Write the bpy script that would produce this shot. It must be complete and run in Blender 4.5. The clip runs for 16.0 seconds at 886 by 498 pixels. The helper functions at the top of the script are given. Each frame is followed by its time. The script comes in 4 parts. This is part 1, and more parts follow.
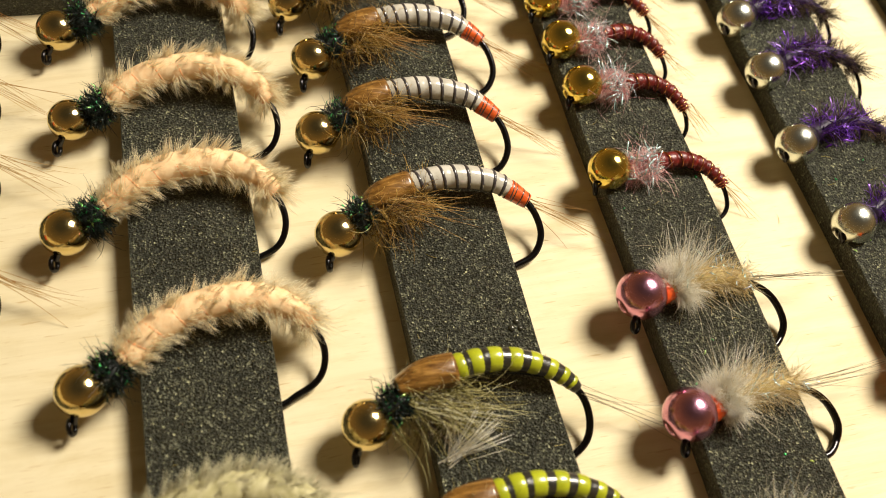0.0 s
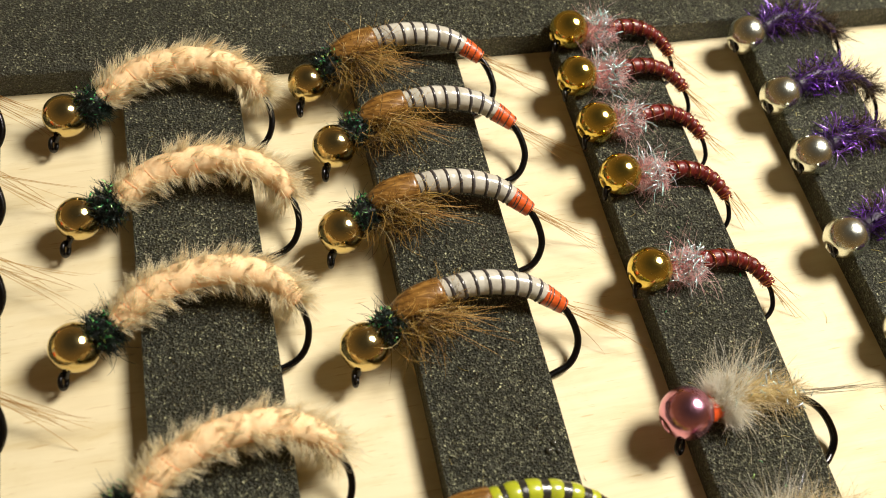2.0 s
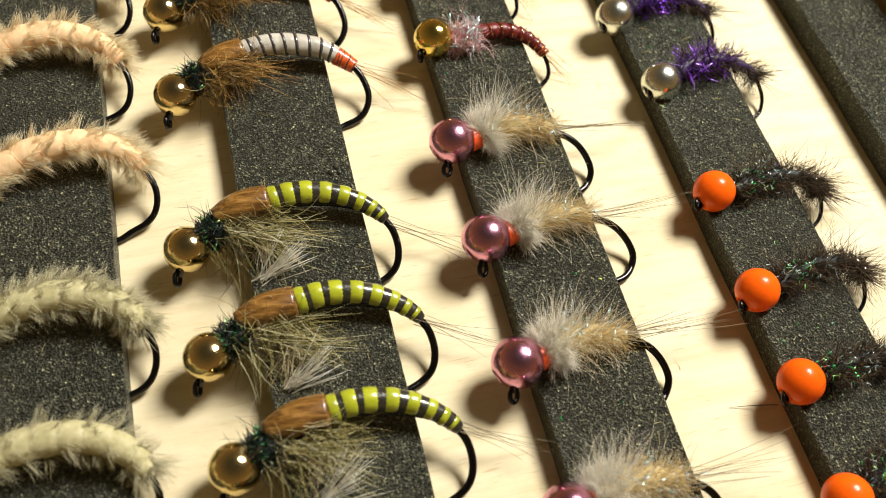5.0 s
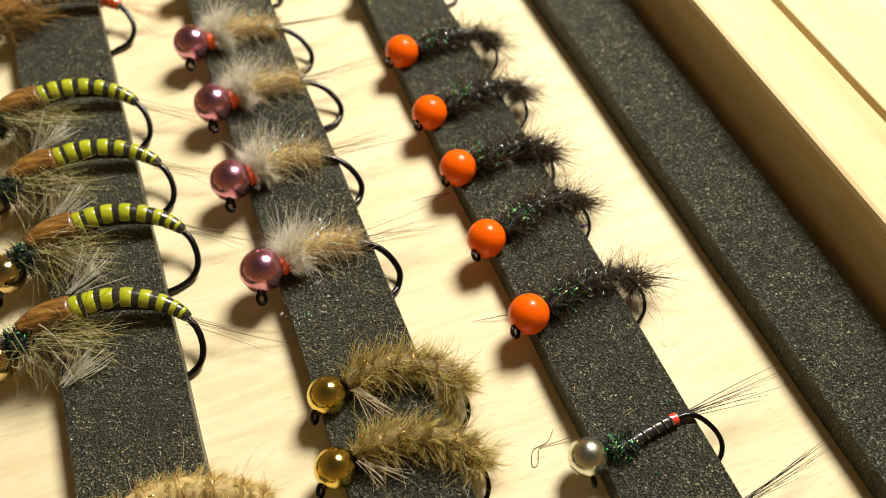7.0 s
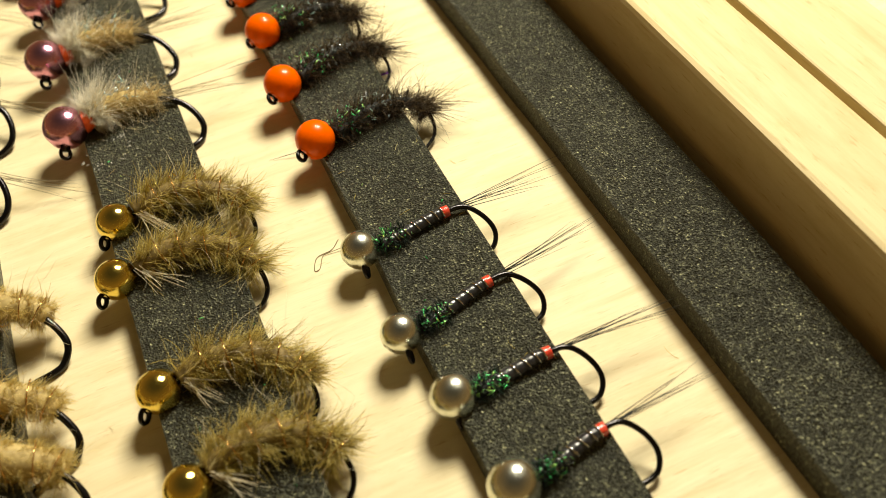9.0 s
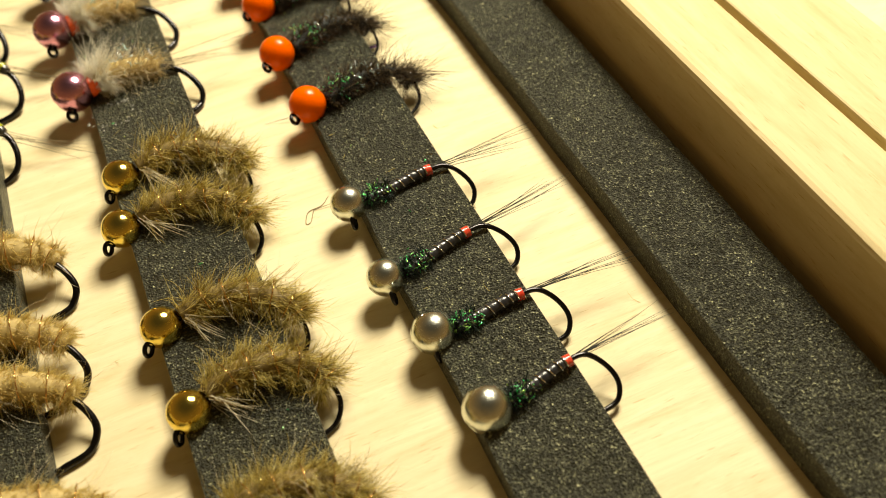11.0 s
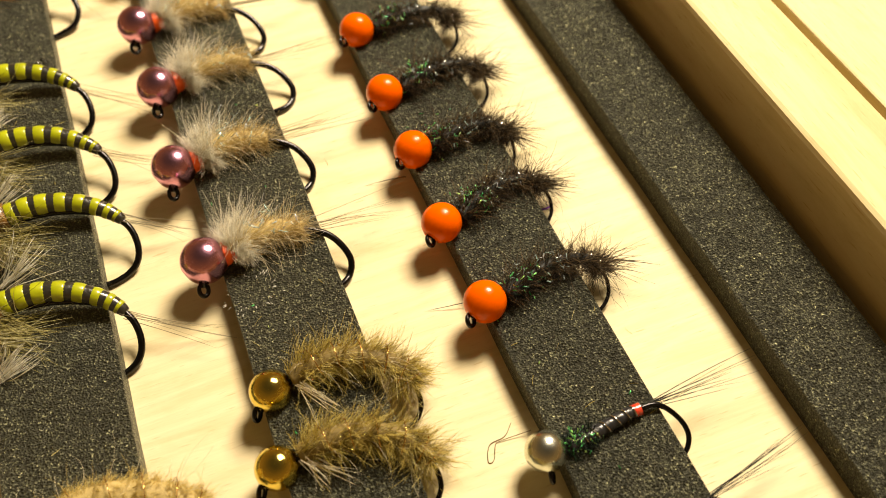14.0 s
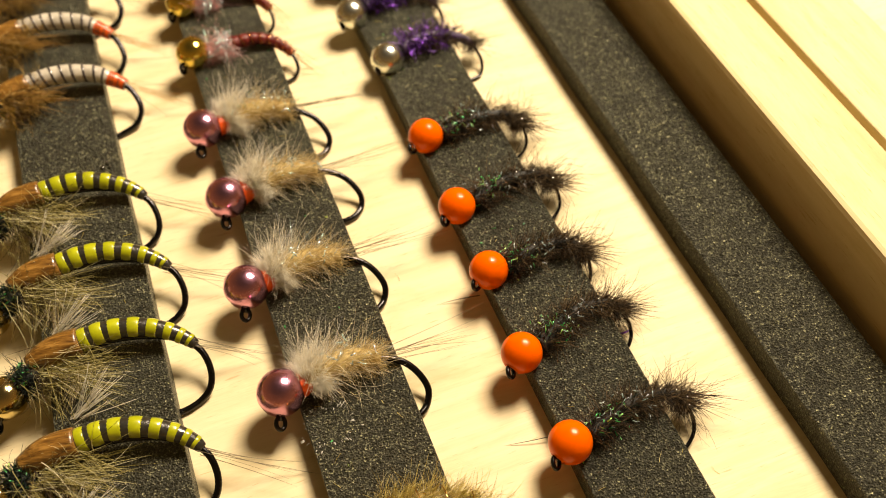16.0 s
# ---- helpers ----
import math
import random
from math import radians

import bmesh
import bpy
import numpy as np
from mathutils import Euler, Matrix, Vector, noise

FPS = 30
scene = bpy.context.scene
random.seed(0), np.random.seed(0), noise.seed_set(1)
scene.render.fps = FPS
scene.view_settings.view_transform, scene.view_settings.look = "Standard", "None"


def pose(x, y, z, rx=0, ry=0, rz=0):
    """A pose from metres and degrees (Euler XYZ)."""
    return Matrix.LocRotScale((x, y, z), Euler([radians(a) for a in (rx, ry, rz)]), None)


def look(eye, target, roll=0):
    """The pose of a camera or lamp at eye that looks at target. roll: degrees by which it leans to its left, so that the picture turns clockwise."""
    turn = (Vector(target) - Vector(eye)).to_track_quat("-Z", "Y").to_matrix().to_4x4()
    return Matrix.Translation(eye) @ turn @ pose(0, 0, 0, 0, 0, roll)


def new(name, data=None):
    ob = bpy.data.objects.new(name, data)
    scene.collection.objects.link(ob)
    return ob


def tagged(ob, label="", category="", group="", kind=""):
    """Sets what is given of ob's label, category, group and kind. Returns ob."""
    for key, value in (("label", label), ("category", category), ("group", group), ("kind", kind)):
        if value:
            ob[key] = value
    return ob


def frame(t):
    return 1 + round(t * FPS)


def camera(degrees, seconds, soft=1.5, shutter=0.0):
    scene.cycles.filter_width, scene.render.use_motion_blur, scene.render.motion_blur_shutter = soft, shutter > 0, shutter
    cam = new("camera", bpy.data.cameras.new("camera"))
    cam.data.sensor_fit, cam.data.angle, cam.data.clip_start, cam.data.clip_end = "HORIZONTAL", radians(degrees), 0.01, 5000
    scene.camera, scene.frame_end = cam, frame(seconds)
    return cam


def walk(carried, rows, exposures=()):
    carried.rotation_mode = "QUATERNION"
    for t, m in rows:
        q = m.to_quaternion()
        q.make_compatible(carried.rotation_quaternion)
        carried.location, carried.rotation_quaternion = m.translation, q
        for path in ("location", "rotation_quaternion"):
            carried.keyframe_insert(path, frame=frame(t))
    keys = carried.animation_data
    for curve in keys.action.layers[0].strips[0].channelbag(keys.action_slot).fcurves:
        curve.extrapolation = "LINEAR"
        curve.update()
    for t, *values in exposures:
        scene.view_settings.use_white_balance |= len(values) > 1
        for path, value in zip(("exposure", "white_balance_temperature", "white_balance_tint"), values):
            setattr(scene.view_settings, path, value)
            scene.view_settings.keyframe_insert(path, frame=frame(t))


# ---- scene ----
# Lengths below are written in millimetres and turned into metres by MM.
MM = 0.001

# ---- camera ----
cam = camera(51.9, 16.0, soft=0.92)
# a macro lens with a little depth of field
cam.data.dof.use_dof = True
cam.data.dof.focus_distance = 0.067
cam.data.dof.aperture_fstop = 44.0
# seconds, eye x y z in mm, yaw, pitch and roll in degrees
PATH = [
    (0, -0.39, -9.67, 57.60, -24.15, -58.66, 12.68),
    (0.5, -0.22, -6.78, 57.36, -24.74, -59.28, 13.45),
    (1, 0.45, -3.00, 58.16, -24.84, -59.91, 13.59),
    (1.5, -0.00, -0.02, 57.88, -24.92, -59.89, 13.76),
    (2, -0.53, 0.10, 58.43, -24.69, -59.73, 13.51),
    (2.5, -0.18, -1.92, 57.97, -23.95, -59.35, 13.03),
    (3, -0.44, -5.05, 58.32, -24.16, -59.04, 13.13),
    (3.2, -0.24, -6.36, 57.98, -24.15, -58.65, 13.14),
    (4.25, 3.78, -15.70, 58.16, -23.56, -58.28, 11.32),
    (5.3, 13.06, -30.91, 58.00, -22.90, -57.88, 9.11),
    (5.5, 15.26, -34.09, 57.51, -23.66, -57.68, 8.96),
    (6, 18.37, -40.79, 59.79, -26.52, -57.49, 10.02),
    (6.5, 19.48, -47.75, 60.33, -25.04, -56.38, 7.38),
    (7, 24.70, -58.93, 61.75, -20.46, -52.94, -0.25),
    (7.5, 30.68, -62.21, 58.59, -17.74, -52.10, -5.31),
    (8, 32.23, -62.71, 58.25, -17.24, -51.96, -6.33),
    (8.5, 33.70, -70.72, 55.83, -18.54, -50.51, -6.13),
    (9, 35.07, -79.96, 52.01, -19.06, -49.74, -6.40),
    (9.2, 34.74, -81.89, 52.12, -19.72, -50.17, -5.93),
    (10.35, 33.79, -86.66, 52.79, -20.01, -49.93, -5.45),
    (11.3, 32.62, -84.64, 54.09, -20.14, -49.72, -4.74),
    (11.5, 32.14, -83.43, 54.39, -20.03, -49.88, -4.53),
    (12, 30.38, -78.62, 56.06, -20.37, -51.53, -3.64),
    (12.5, 29.79, -73.11, 56.71, -20.85, -51.87, -2.42),
    (13, 29.17, -68.24, 56.88, -20.50, -52.43, -2.12),
    (13.5, 29.33, -63.65, 57.72, -20.51, -52.89, -1.74),
    (14, 28.59, -58.45, 58.40, -20.65, -53.43, -1.12),
    (14.5, 30.39, -56.07, 57.95, -19.05, -53.37, -2.70),
    (15, 28.94, -52.84, 59.18, -20.08, -53.11, -1.34),
    (15.5, 27.91, -49.95, 60.86, -19.52, -52.98, -1.60),
    (16, 26.64, -48.82, 62.79, -19.63, -52.88, -1.37),
]

# seconds, stops, kelvin, tint: the white balance drifts warmer
EXPOSURES = [
    (0.0, -0.08, 6440, 14),
    (3.0, -0.09, 5980, 14),
    (5.5, 0.02, 5930, 14),
    (7.0, -0.03, 6280, 14),
    (9.0, 0.0, 6830, 7),
    (12.5, 0.10, 7380, 9),
    (16.0, 0.02, 7900, 19),
]


def eye_pose(x, y, z, yaw, pitch, roll):
    return pose(x * MM, y * MM, z * MM, 90 + pitch, 0, yaw) @ pose(0, 0, 0, 0, 0, roll)


walk(cam, [(t, eye_pose(*row)) for t, *row in PATH], exposures=EXPOSURES)

# ---- light: one warm lamp over the far right corner of the box, in a dim room ----
world = bpy.data.worlds.new("room")
world.use_nodes = True
wn, wl = world.node_tree.nodes, world.node_tree.links
up_way = wn.new("ShaderNodeTexCoord")
split = wn.new("ShaderNodeSeparateXYZ")
wl.new(up_way.outputs["Generated"], split.inputs[0])
room = wn.new("ShaderNodeValToRGB")
room.color_ramp.elements[0].position, room.color_ramp.elements[0].color = 0.0, (1.0, 0.58, 0.19, 1)
room.color_ramp.elements[1].position, room.color_ramp.elements[1].color = 0.95, (0.21, 0.165, 0.095, 1)
wl.new(split.outputs["Z"], room.inputs["Fac"])
wl.new(room.outputs["Color"], wn["Background"].inputs[0])
wn["Background"].inputs[1].default_value = 0.28
scene.world = world
lamp_data = bpy.data.lights.new("desk_lamp", "AREA")
lamp_data.shape, lamp_data.size = "DISK", 0.085
lamp_data.energy = 1.11
lamp_data.color = (1.0, 0.928, 0.76)
lamp = new("desk_lamp", lamp_data)
lamp.matrix_world = look((0.150, 0.066, 0.190), (0.022, -0.010, 0.0))


# ---- materials ----
def material(name):
    m = bpy.data.materials.new(name)
    m.use_nodes = True
    return m, m.node_tree.nodes, m.node_tree.links, m.node_tree.nodes["Principled BSDF"]


def coords(nodes, links, scale):
    tc = nodes.new("ShaderNodeTexCoord")
    mp = nodes.new("ShaderNodeMapping")
    mp.inputs["Scale"].default_value = scale
    links.new(tc.outputs["Object"], mp.inputs["Vector"])
    return mp.outputs["Vector"]


def noise_tex(nodes, links, vec, scale, detail=4.0, rough=0.55, distort=0.0):
    n = nodes.new("ShaderNodeTexNoise")
    n.inputs["Scale"].default_value = scale
    n.inputs["Detail"].default_value = detail
    n.inputs["Roughness"].default_value = rough
    n.inputs["Distortion"].default_value = distort
    links.new(vec, n.inputs["Vector"])
    return n.outputs["Fac"]


def ramp(nodes, links, fac, stops):
    r = nodes.new("ShaderNodeValToRGB")
    while len(r.color_ramp.elements) < len(stops):
        r.color_ramp.elements.new(0.5)
    for e, (p, c) in zip(r.color_ramp.elements, stops):
        e.position, e.color = p, (*c, 1)
    links.new(fac, r.inputs["Fac"])
    return r.outputs["Color"]


def blend(nodes, links, kind, fac, a, b):
    m = nodes.new("ShaderNodeMix")
    m.data_type, m.blend_type = "RGBA", kind
    if isinstance(fac, float):
        m.inputs[0].default_value = fac
    else:
        links.new(fac, m.inputs[0])
    for k, v in ((6, a), (7, b)):
        if isinstance(v, tuple):
            m.inputs[k].default_value = (*v, 1)
        else:
            links.new(v, m.inputs[k])
    return m.outputs[2]


def bump(nodes, links, bsdf, height, strength, distance):
    b = nodes.new("ShaderNodeBump")
    b.inputs["Strength"].default_value = strength
    b.inputs["Distance"].default_value = distance
    links.new(height, b.inputs["Height"])
    links.new(b.outputs["Normal"], bsdf.inputs["Normal"])


def wood_mat(name, along, light, dark):
    """Pale planed softwood; along: 0 for grain in x, 1 for grain in y."""
    m, n, l, b = material(name)
    stretch = (60, 900, 900) if along == 0 else (900, 60, 900)
    v = coords(n, l, stretch)
    streak = noise_tex(n, l, v, 1.0, 5.0, 0.6, 0.4)
    v2 = coords(n, l, (25, 120, 120) if along == 0 else (120, 25, 120))
    band = noise_tex(n, l, v2, 1.0, 3.0, 0.5, 1.2)
    c1 = ramp(n, l, band, [(0.30, dark), (0.52, light), (0.8, light)])
    c2 = ramp(n, l, streak, [(0.30, (0.82, 0.77, 0.66)), (0.55, (1, 1, 1)), (1.0, (1, 1, 1))])
    c = blend(n, l, "MULTIPLY", 0.55, c1, c2)
    pores = noise_tex(n, l, coords(n, l, (500, 5200, 5200) if along == 0 else (5200, 500, 5200)), 1.0, 2.0, 0.5)
    c3 = ramp(n, l, pores, [(0.27, (0.72, 0.58, 0.42)), (0.36, (1, 1, 1))])
    c = blend(n, l, "MULTIPLY", 0.6, c, c3)
    cloud = noise_tex(n, l, coords(n, l, (130, 420, 420) if along == 0 else (420, 130, 420)), 1.0, 5.0, 0.7, 0.5)
    c = blend(n, l, "MULTIPLY", 0.65, c, ramp(n, l, cloud, [(0.32, (0.88, 0.84, 0.73)), (0.52, (1, 1, 1))]))
    l.new(c, b.inputs["Base Color"])
    b.inputs["Roughness"].default_value = 0.62
    b.inputs["Specular IOR Level"].default_value = 0.3
    bump(n, l, b, streak, 0.25, 0.0003)
    return m


def foam_mat(name):
    """Sliced closed-cell foam: dull black with cut cells that catch the light, their glints also put into the colour.
    """
    m, n, l, b = material(name)
    v = coords(n, l, (1, 1, 1))
    fine = noise_tex(n, l, v, 6400, 3.0, 0.7, 0.6)
    mid = noise_tex(n, l, coords(n, l, (0.6, 1.0, 1.0)), 1500, 3.0, 0.6, 0.8)
    broad = noise_tex(n, l, v, 200, 3.0, 0.5)
    cell = n.new("ShaderNodeTexVoronoi")
    cell.inputs["Scale"].default_value = 6800
    l.new(v, cell.inputs["Vector"])
    shade = n.new("ShaderNodeSeparateXYZ")
    l.new(cell.outputs["Color"], shade.inputs[0])
    c1 = ramp(n, l, fine, [(0.35, (0.003, 0.0032, 0.0024)), (0.47, (0.019, 0.0198, 0.015)), (0.55, (0.056, 0.0575, 0.044)), (0.67, (0.235, 0.24, 0.182))])
    c2 = ramp(n, l, broad, [(0.25, (0.80, 0.80, 0.80)), (0.75, (1.25, 1.24, 1.17))])
    c3 = ramp(n, l, mid, [(0.36, (0.66, 0.66, 0.66)), (0.64, (1.3, 1.3, 1.24))])
    c4 = ramp(n, l, shade.outputs["X"], [(0.06, (0.40, 0.40, 0.40)), (0.50, (1.0, 1.0, 0.98)), (0.88, (1.3, 1.3, 1.22)), (0.985, (3.2, 3.15, 2.6))])
    c = blend(n, l, "MULTIPLY", 1.0, blend(n, l, "MULTIPLY", 1.0, c1, c2), blend(n, l, "MULTIPLY", 1.0, c3, c4))
    l.new(c, b.inputs["Base Color"])
    gloss = n.new("ShaderNodeMapRange")
    gloss.inputs["To Min"].default_value, gloss.inputs["To Max"].default_value = 0.30, 0.52
    l.new(shade.outputs["Y"], gloss.inputs["Value"])
    l.new(gloss.outputs["Result"], b.inputs["Roughness"])
    b.inputs["Specular Tint"].default_value = (0.95, 0.98, 0.84, 1)
    b.inputs["Specular IOR Level"].default_value = 0.78
    height = n.new("ShaderNodeMath")
    height.operation = "ADD"
    l.new(cell.outputs["Distance"], height.inputs[0])
    l.new(noise_tex(n, l, v, 7600, 3.0, 0.65), height.inputs[1])
    bump(n, l, b, height.outputs[0], 1.0, 0.00022)
    return m


def metal_mat(name, colour, rough=0.12, grime=0.12):
    m, n, l, b = material(name)
    v = coords(n, l, (1, 1, 1))
    f = noise_tex(n, l, v, 900, 4.0, 0.6)
    l.new(ramp(n, l, f, [(0.3, tuple(c * (1 - grime) for c in colour)), (0.7, colour)]), b.inputs["Base Color"])
    b.inputs["Metallic"].default_value = 1.0
    r = n.new("ShaderNodeMapRange")
    r.inputs["To Min"].default_value, r.inputs["To Max"].default_value = rough * 0.7, rough * 1.5
    l.new(f, r.inputs["Value"])
    l.new(r.outputs["Result"], b.inputs["Roughness"])
    bump(n, l, b, noise_tex(n, l, v, 2600, 3.0), 0.10, 0.0002)
    return m


def paint_mat(name, colour, rough=0.2, coat=0.8):
    m, n, l, b = material(name)
    v = coords(n, l, (1, 1, 1))
    f = noise_tex(n, l, v, 1100, 3.0)
    l.new(ramp(n, l, f, [(0.3, tuple(c * 0.85 for c in colour)), (0.7, colour)]), b.inputs["Base Color"])
    b.inputs["Roughness"].default_value = rough + 0.1
    b.inputs["Specular IOR Level"].default_value = 0.12
    b.inputs["Coat Weight"].default_value = coat
    b.inputs["Coat Roughness"].default_value = rough * 0.4
    bump(n, l, b, noise_tex(n, l, v, 1700, 2.0), 0.05, 0.0002)
    return m


def fibre_mat(name, stops, rough=0.5, through_light=0.25, metallic=0.0):
    """Hair, fur and thread: each strand takes its own shade."""
    m, n, l, b = material(name)
    g = n.new("ShaderNodeNewGeometry")
    col = ramp(n, l, g.outputs["Random Per Island"], stops)
    l.new(col, b.inputs["Base Color"])
    b.inputs["Roughness"].default_value = rough
    b.inputs["Metallic"].default_value = metallic
    b.inputs["Specular IOR Level"].default_value = 0.4
    if through_light:
        t = n.new("ShaderNodeBsdfTranslucent")
        l.new(col, t.inputs["Color"])
        mix = n.new("ShaderNodeMixShader")
        mix.inputs[0].default_value = through_light
        l.new(b.outputs[0], mix.inputs[1])
        l.new(t.outputs[0], mix.inputs[2])
        l.new(mix.outputs[0], n["Material Output"].inputs["Surface"])
    return m


def body_mat(name, stops, scale=1600, rough=0.35, coat=0.0):
    """Wound thread or dubbing body, with mottling and fine relief."""
    m, n, l, b = material(name)
    v = coords(n, l, (1, 1, 1))
    f = noise_tex(n, l, v, scale, 4.0, 0.6)
    l.new(ramp(n, l, f, stops), b.inputs["Base Color"])
    b.inputs["Roughness"].default_value = rough
    b.inputs["Coat Weight"].default_value = coat
    b.inputs["Coat Roughness"].default_value = 0.06
    bump(n, l, b, f, 0.3, 0.0002)
    return m


def grain_mat(name, stops, scale=900, rough=0.3, coat=0.7):
    """Varnished fibre bundle: streaks along the fly."""
    m, n, l, b = material(name)
    v = coords(n, l, (0.22, 1.6, 1.6))
    f = noise_tex(n, l, v, scale * 2.2, 4.0, 0.65)
    l.new(ramp(n, l, f, stops), b.inputs["Base Color"])
    b.inputs["Roughness"].default_value = rough
    b.inputs["Coat Weight"].default_value = coat
    b.inputs["Coat Roughness"].default_value = 0.08
    bump(n, l, b, f, 0.5, 0.0002)
    return m


WOOD_FLOOR = wood_mat("pale_plywood", 0, (0.80, 0.70, 0.46), (0.76, 0.65, 0.41))
WOOD_WALL = wood_mat("planed_pine", 1, (0.69, 0.575, 0.325), (0.60, 0.47, 0.235))
FOAM = foam_mat("black_foam")
GOLD = metal_mat("gold_plating", (0.72, 0.58, 0.27), 0.11)
BRASS = metal_mat("yellow_gold_plating", (0.82, 0.63, 0.15), 0.11)
SILVER = metal_mat("silver_plating", (0.76, 0.78, 0.69), 0.2)
PINK = metal_mat("pink_anodised_metal", (0.74, 0.35, 0.51), 0.18)
ORANGE = paint_mat("fluorescent_orange_enamel", (1.0, 0.13, 0.0), 0.18, 0.22)
WIRE = metal_mat("black_nickel_wire", (0.045, 0.043, 0.045), 0.22)
GOLD_WIRE = metal_mat("copper_gold_wire", (0.75, 0.42, 0.14), 0.2)
RED_WIRE = metal_mat("red_copper_wire", (0.76, 0.32, 0.13), 0.2)
SILVER_WIRE = metal_mat("silver_wire", (0.85, 0.83, 0.78), 0.15)
WHITE_BODY = body_mat("resin_coated_white_body", [(0.3, (0.42, 0.39, 0.32)), (0.7, (0.66, 0.63, 0.54))], 700, 0.25, 1.0)
GREEN_BODY = body_mat("resin_coated_olive_yellow_body", [(0.3, (0.30, 0.33, 0.008)), (0.7, (0.48, 0.52, 0.02))], 700, 0.3, 0.9)
ORANGE_TAG = body_mat("orange_thread", [(0.3, (0.55, 0.07, 0.01)), (0.7, (0.82, 0.14, 0.02))], 2500, 0.3, 0.7)
RED_TAG = body_mat("red_thread", [(0.3, (0.60, 0.03, 0.015)), (0.7, (0.85, 0.10, 0.05))], 2500, 0.2, 1.0)
RED_BODY = body_mat("dark_red_wound_body", [(0.3, (0.07, 0.004, 0.003)), (0.7, (0.19, 0.011, 0.008))], 2500, 0.4, 0.1)
BLACK_BODY = body_mat("black_wound_thread", [(0.3, (0.012, 0.012, 0.014)), (0.7, (0.03, 0.03, 0.034))], 2500, 0.3, 0.5)
BLACK_RIB = body_mat("black_rib_thread", [(0.3, (0.014, 0.013, 0.010)), (0.7, (0.035, 0.032, 0.024))], 2500, 0.3, 0.9)
BROWN_CASE = grain_mat("varnished_brown_wing_case", [(0.36, (0.06, 0.022, 0.005)), (0.52, (0.23, 0.108, 0.02)), (0.66, (0.40, 0.21, 0.05))], 900, 0.3, 0.7)
PEACH_BODY = body_mat("peach_chenille_core", [(0.3, (0.88, 0.57, 0.29)), (0.7, (0.93, 0.71, 0.42))], 1800, 0.7)
OLIVE_BODY = body_mat("olive_cream_chenille_core", [(0.3, (0.42, 0.38, 0.17)), (0.7, (0.60, 0.55, 0.32))], 1800, 0.7)
HOT_COLLAR = body_mat("hot_orange_thread", [(0.3, (0.90, 0.10, 0.012)), (0.7, (1.0, 0.16, 0.03))], 2500, 0.4, 0.3)
ORANGE_RIB = body_mat("orange_rib_thread", [(0.3, (0.92, 0.36, 0.13)), (0.7, (0.95, 0.55, 0.28))], 1500, 0.5)
DARK_CORE = body_mat("dark_dubbing_core", [(0.3, (0.008, 0.010, 0.010)), (0.7, (0.025, 0.028, 0.026))], 1500, 0.6)
HARE_CORE = body_mat("hare_dubbing_core", [(0.3, (0.14, 0.095, 0.025)), (0.7, (0.28, 0.20, 0.06))], 1500, 0.7)
TAN_CORE = body_mat("tan_dubbing_core", [(0.3, (0.40, 0.29, 0.10)), (0.7, (0.58, 0.45, 0.19))], 1500, 0.7)
PURPLE_CORE = body_mat("purple_dubbing_core", [(0.3, (0.02, 0.010, 0.03)), (0.7, (0.06, 0.02, 0.12))], 1500, 0.5)
PEACH_FUR = fibre_mat("cream_peach_fur", [(0, (0.97, 0.89, 0.66)), (0.75, (0.98, 0.94, 0.76)), (1, (0.95, 0.76, 0.45))], 0.6, 0.62)
OLIVE_FUR = fibre_mat("olive_cream_fur", [(0, (0.62, 0.57, 0.36)), (0.5, (0.74, 0.69, 0.48)), (1, (0.48, 0.45, 0.22))], 0.6, 0.35)
HARE_FUR = fibre_mat("brown_hare_fur", [(0, (0.26, 0.18, 0.035)), (0.45, (0.62, 0.49, 0.12)), (0.8, (0.84, 0.71, 0.23)), (1, (0.96, 0.89, 0.50))], 0.4, 0.45)
TAN_FUR = fibre_mat("tan_fur", [(0, (0.58, 0.43, 0.11)), (0.5, (0.84, 0.69, 0.25)), (1, (0.95, 0.86, 0.48))], 0.5, 0.55)
BUFF_FUR = fibre_mat("buff_fur", [(0, (0.56, 0.42, 0.17)), (0.5, (0.82, 0.67, 0.34)), (1, (0.95, 0.87, 0.62))], 0.45, 0.55)
WHITE_FUR = fibre_mat("off_white_fur", [(0, (0.92, 0.84, 0.64)), (0.7, (0.97, 0.92, 0.76)), (1, (0.82, 0.68, 0.44))], 0.5, 0.55)
PUFF_FUR = fibre_mat("white_fur", [(0, (0.95, 0.89, 0.74)), (0.5, (0.98, 0.96, 0.87)), (1, (0.98, 0.98, 0.93))], 0.45, 0.55)
BROWN_HACKLE = fibre_mat("ginger_brown_hackle", [(0, (0.12, 0.055, 0.008)), (0.35, (0.50, 0.29, 0.05)), (0.75, (0.82, 0.59, 0.18)), (1, (0.95, 0.84, 0.48))], 0.28, 0.45)
GREY_HACKLE = fibre_mat("olive_grey_hackle", [(0, (0.07, 0.055, 0.012)), (0.35, (0.38, 0.32, 0.09)), (0.7, (0.74, 0.68, 0.32)), (1, (0.95, 0.92, 0.70))], 0.28, 0.4)
GINGER_TAIL = fibre_mat("ginger_tail_fibres", [(0, (0.45, 0.22, 0.05)), (1, (0.62, 0.40, 0.14))], 0.4, 0.3)
DUN_TAIL = fibre_mat("dun_tail_fibres", [(0, (0.20, 0.16, 0.09)), (1, (0.48, 0.40, 0.26))], 0.4, 0.3)
BLACK_TAIL = fibre_mat("black_tail_fibres", [(0, (0.010, 0.011, 0.008)), (1, (0.035, 0.035, 0.024))], 0.55, 0.0)
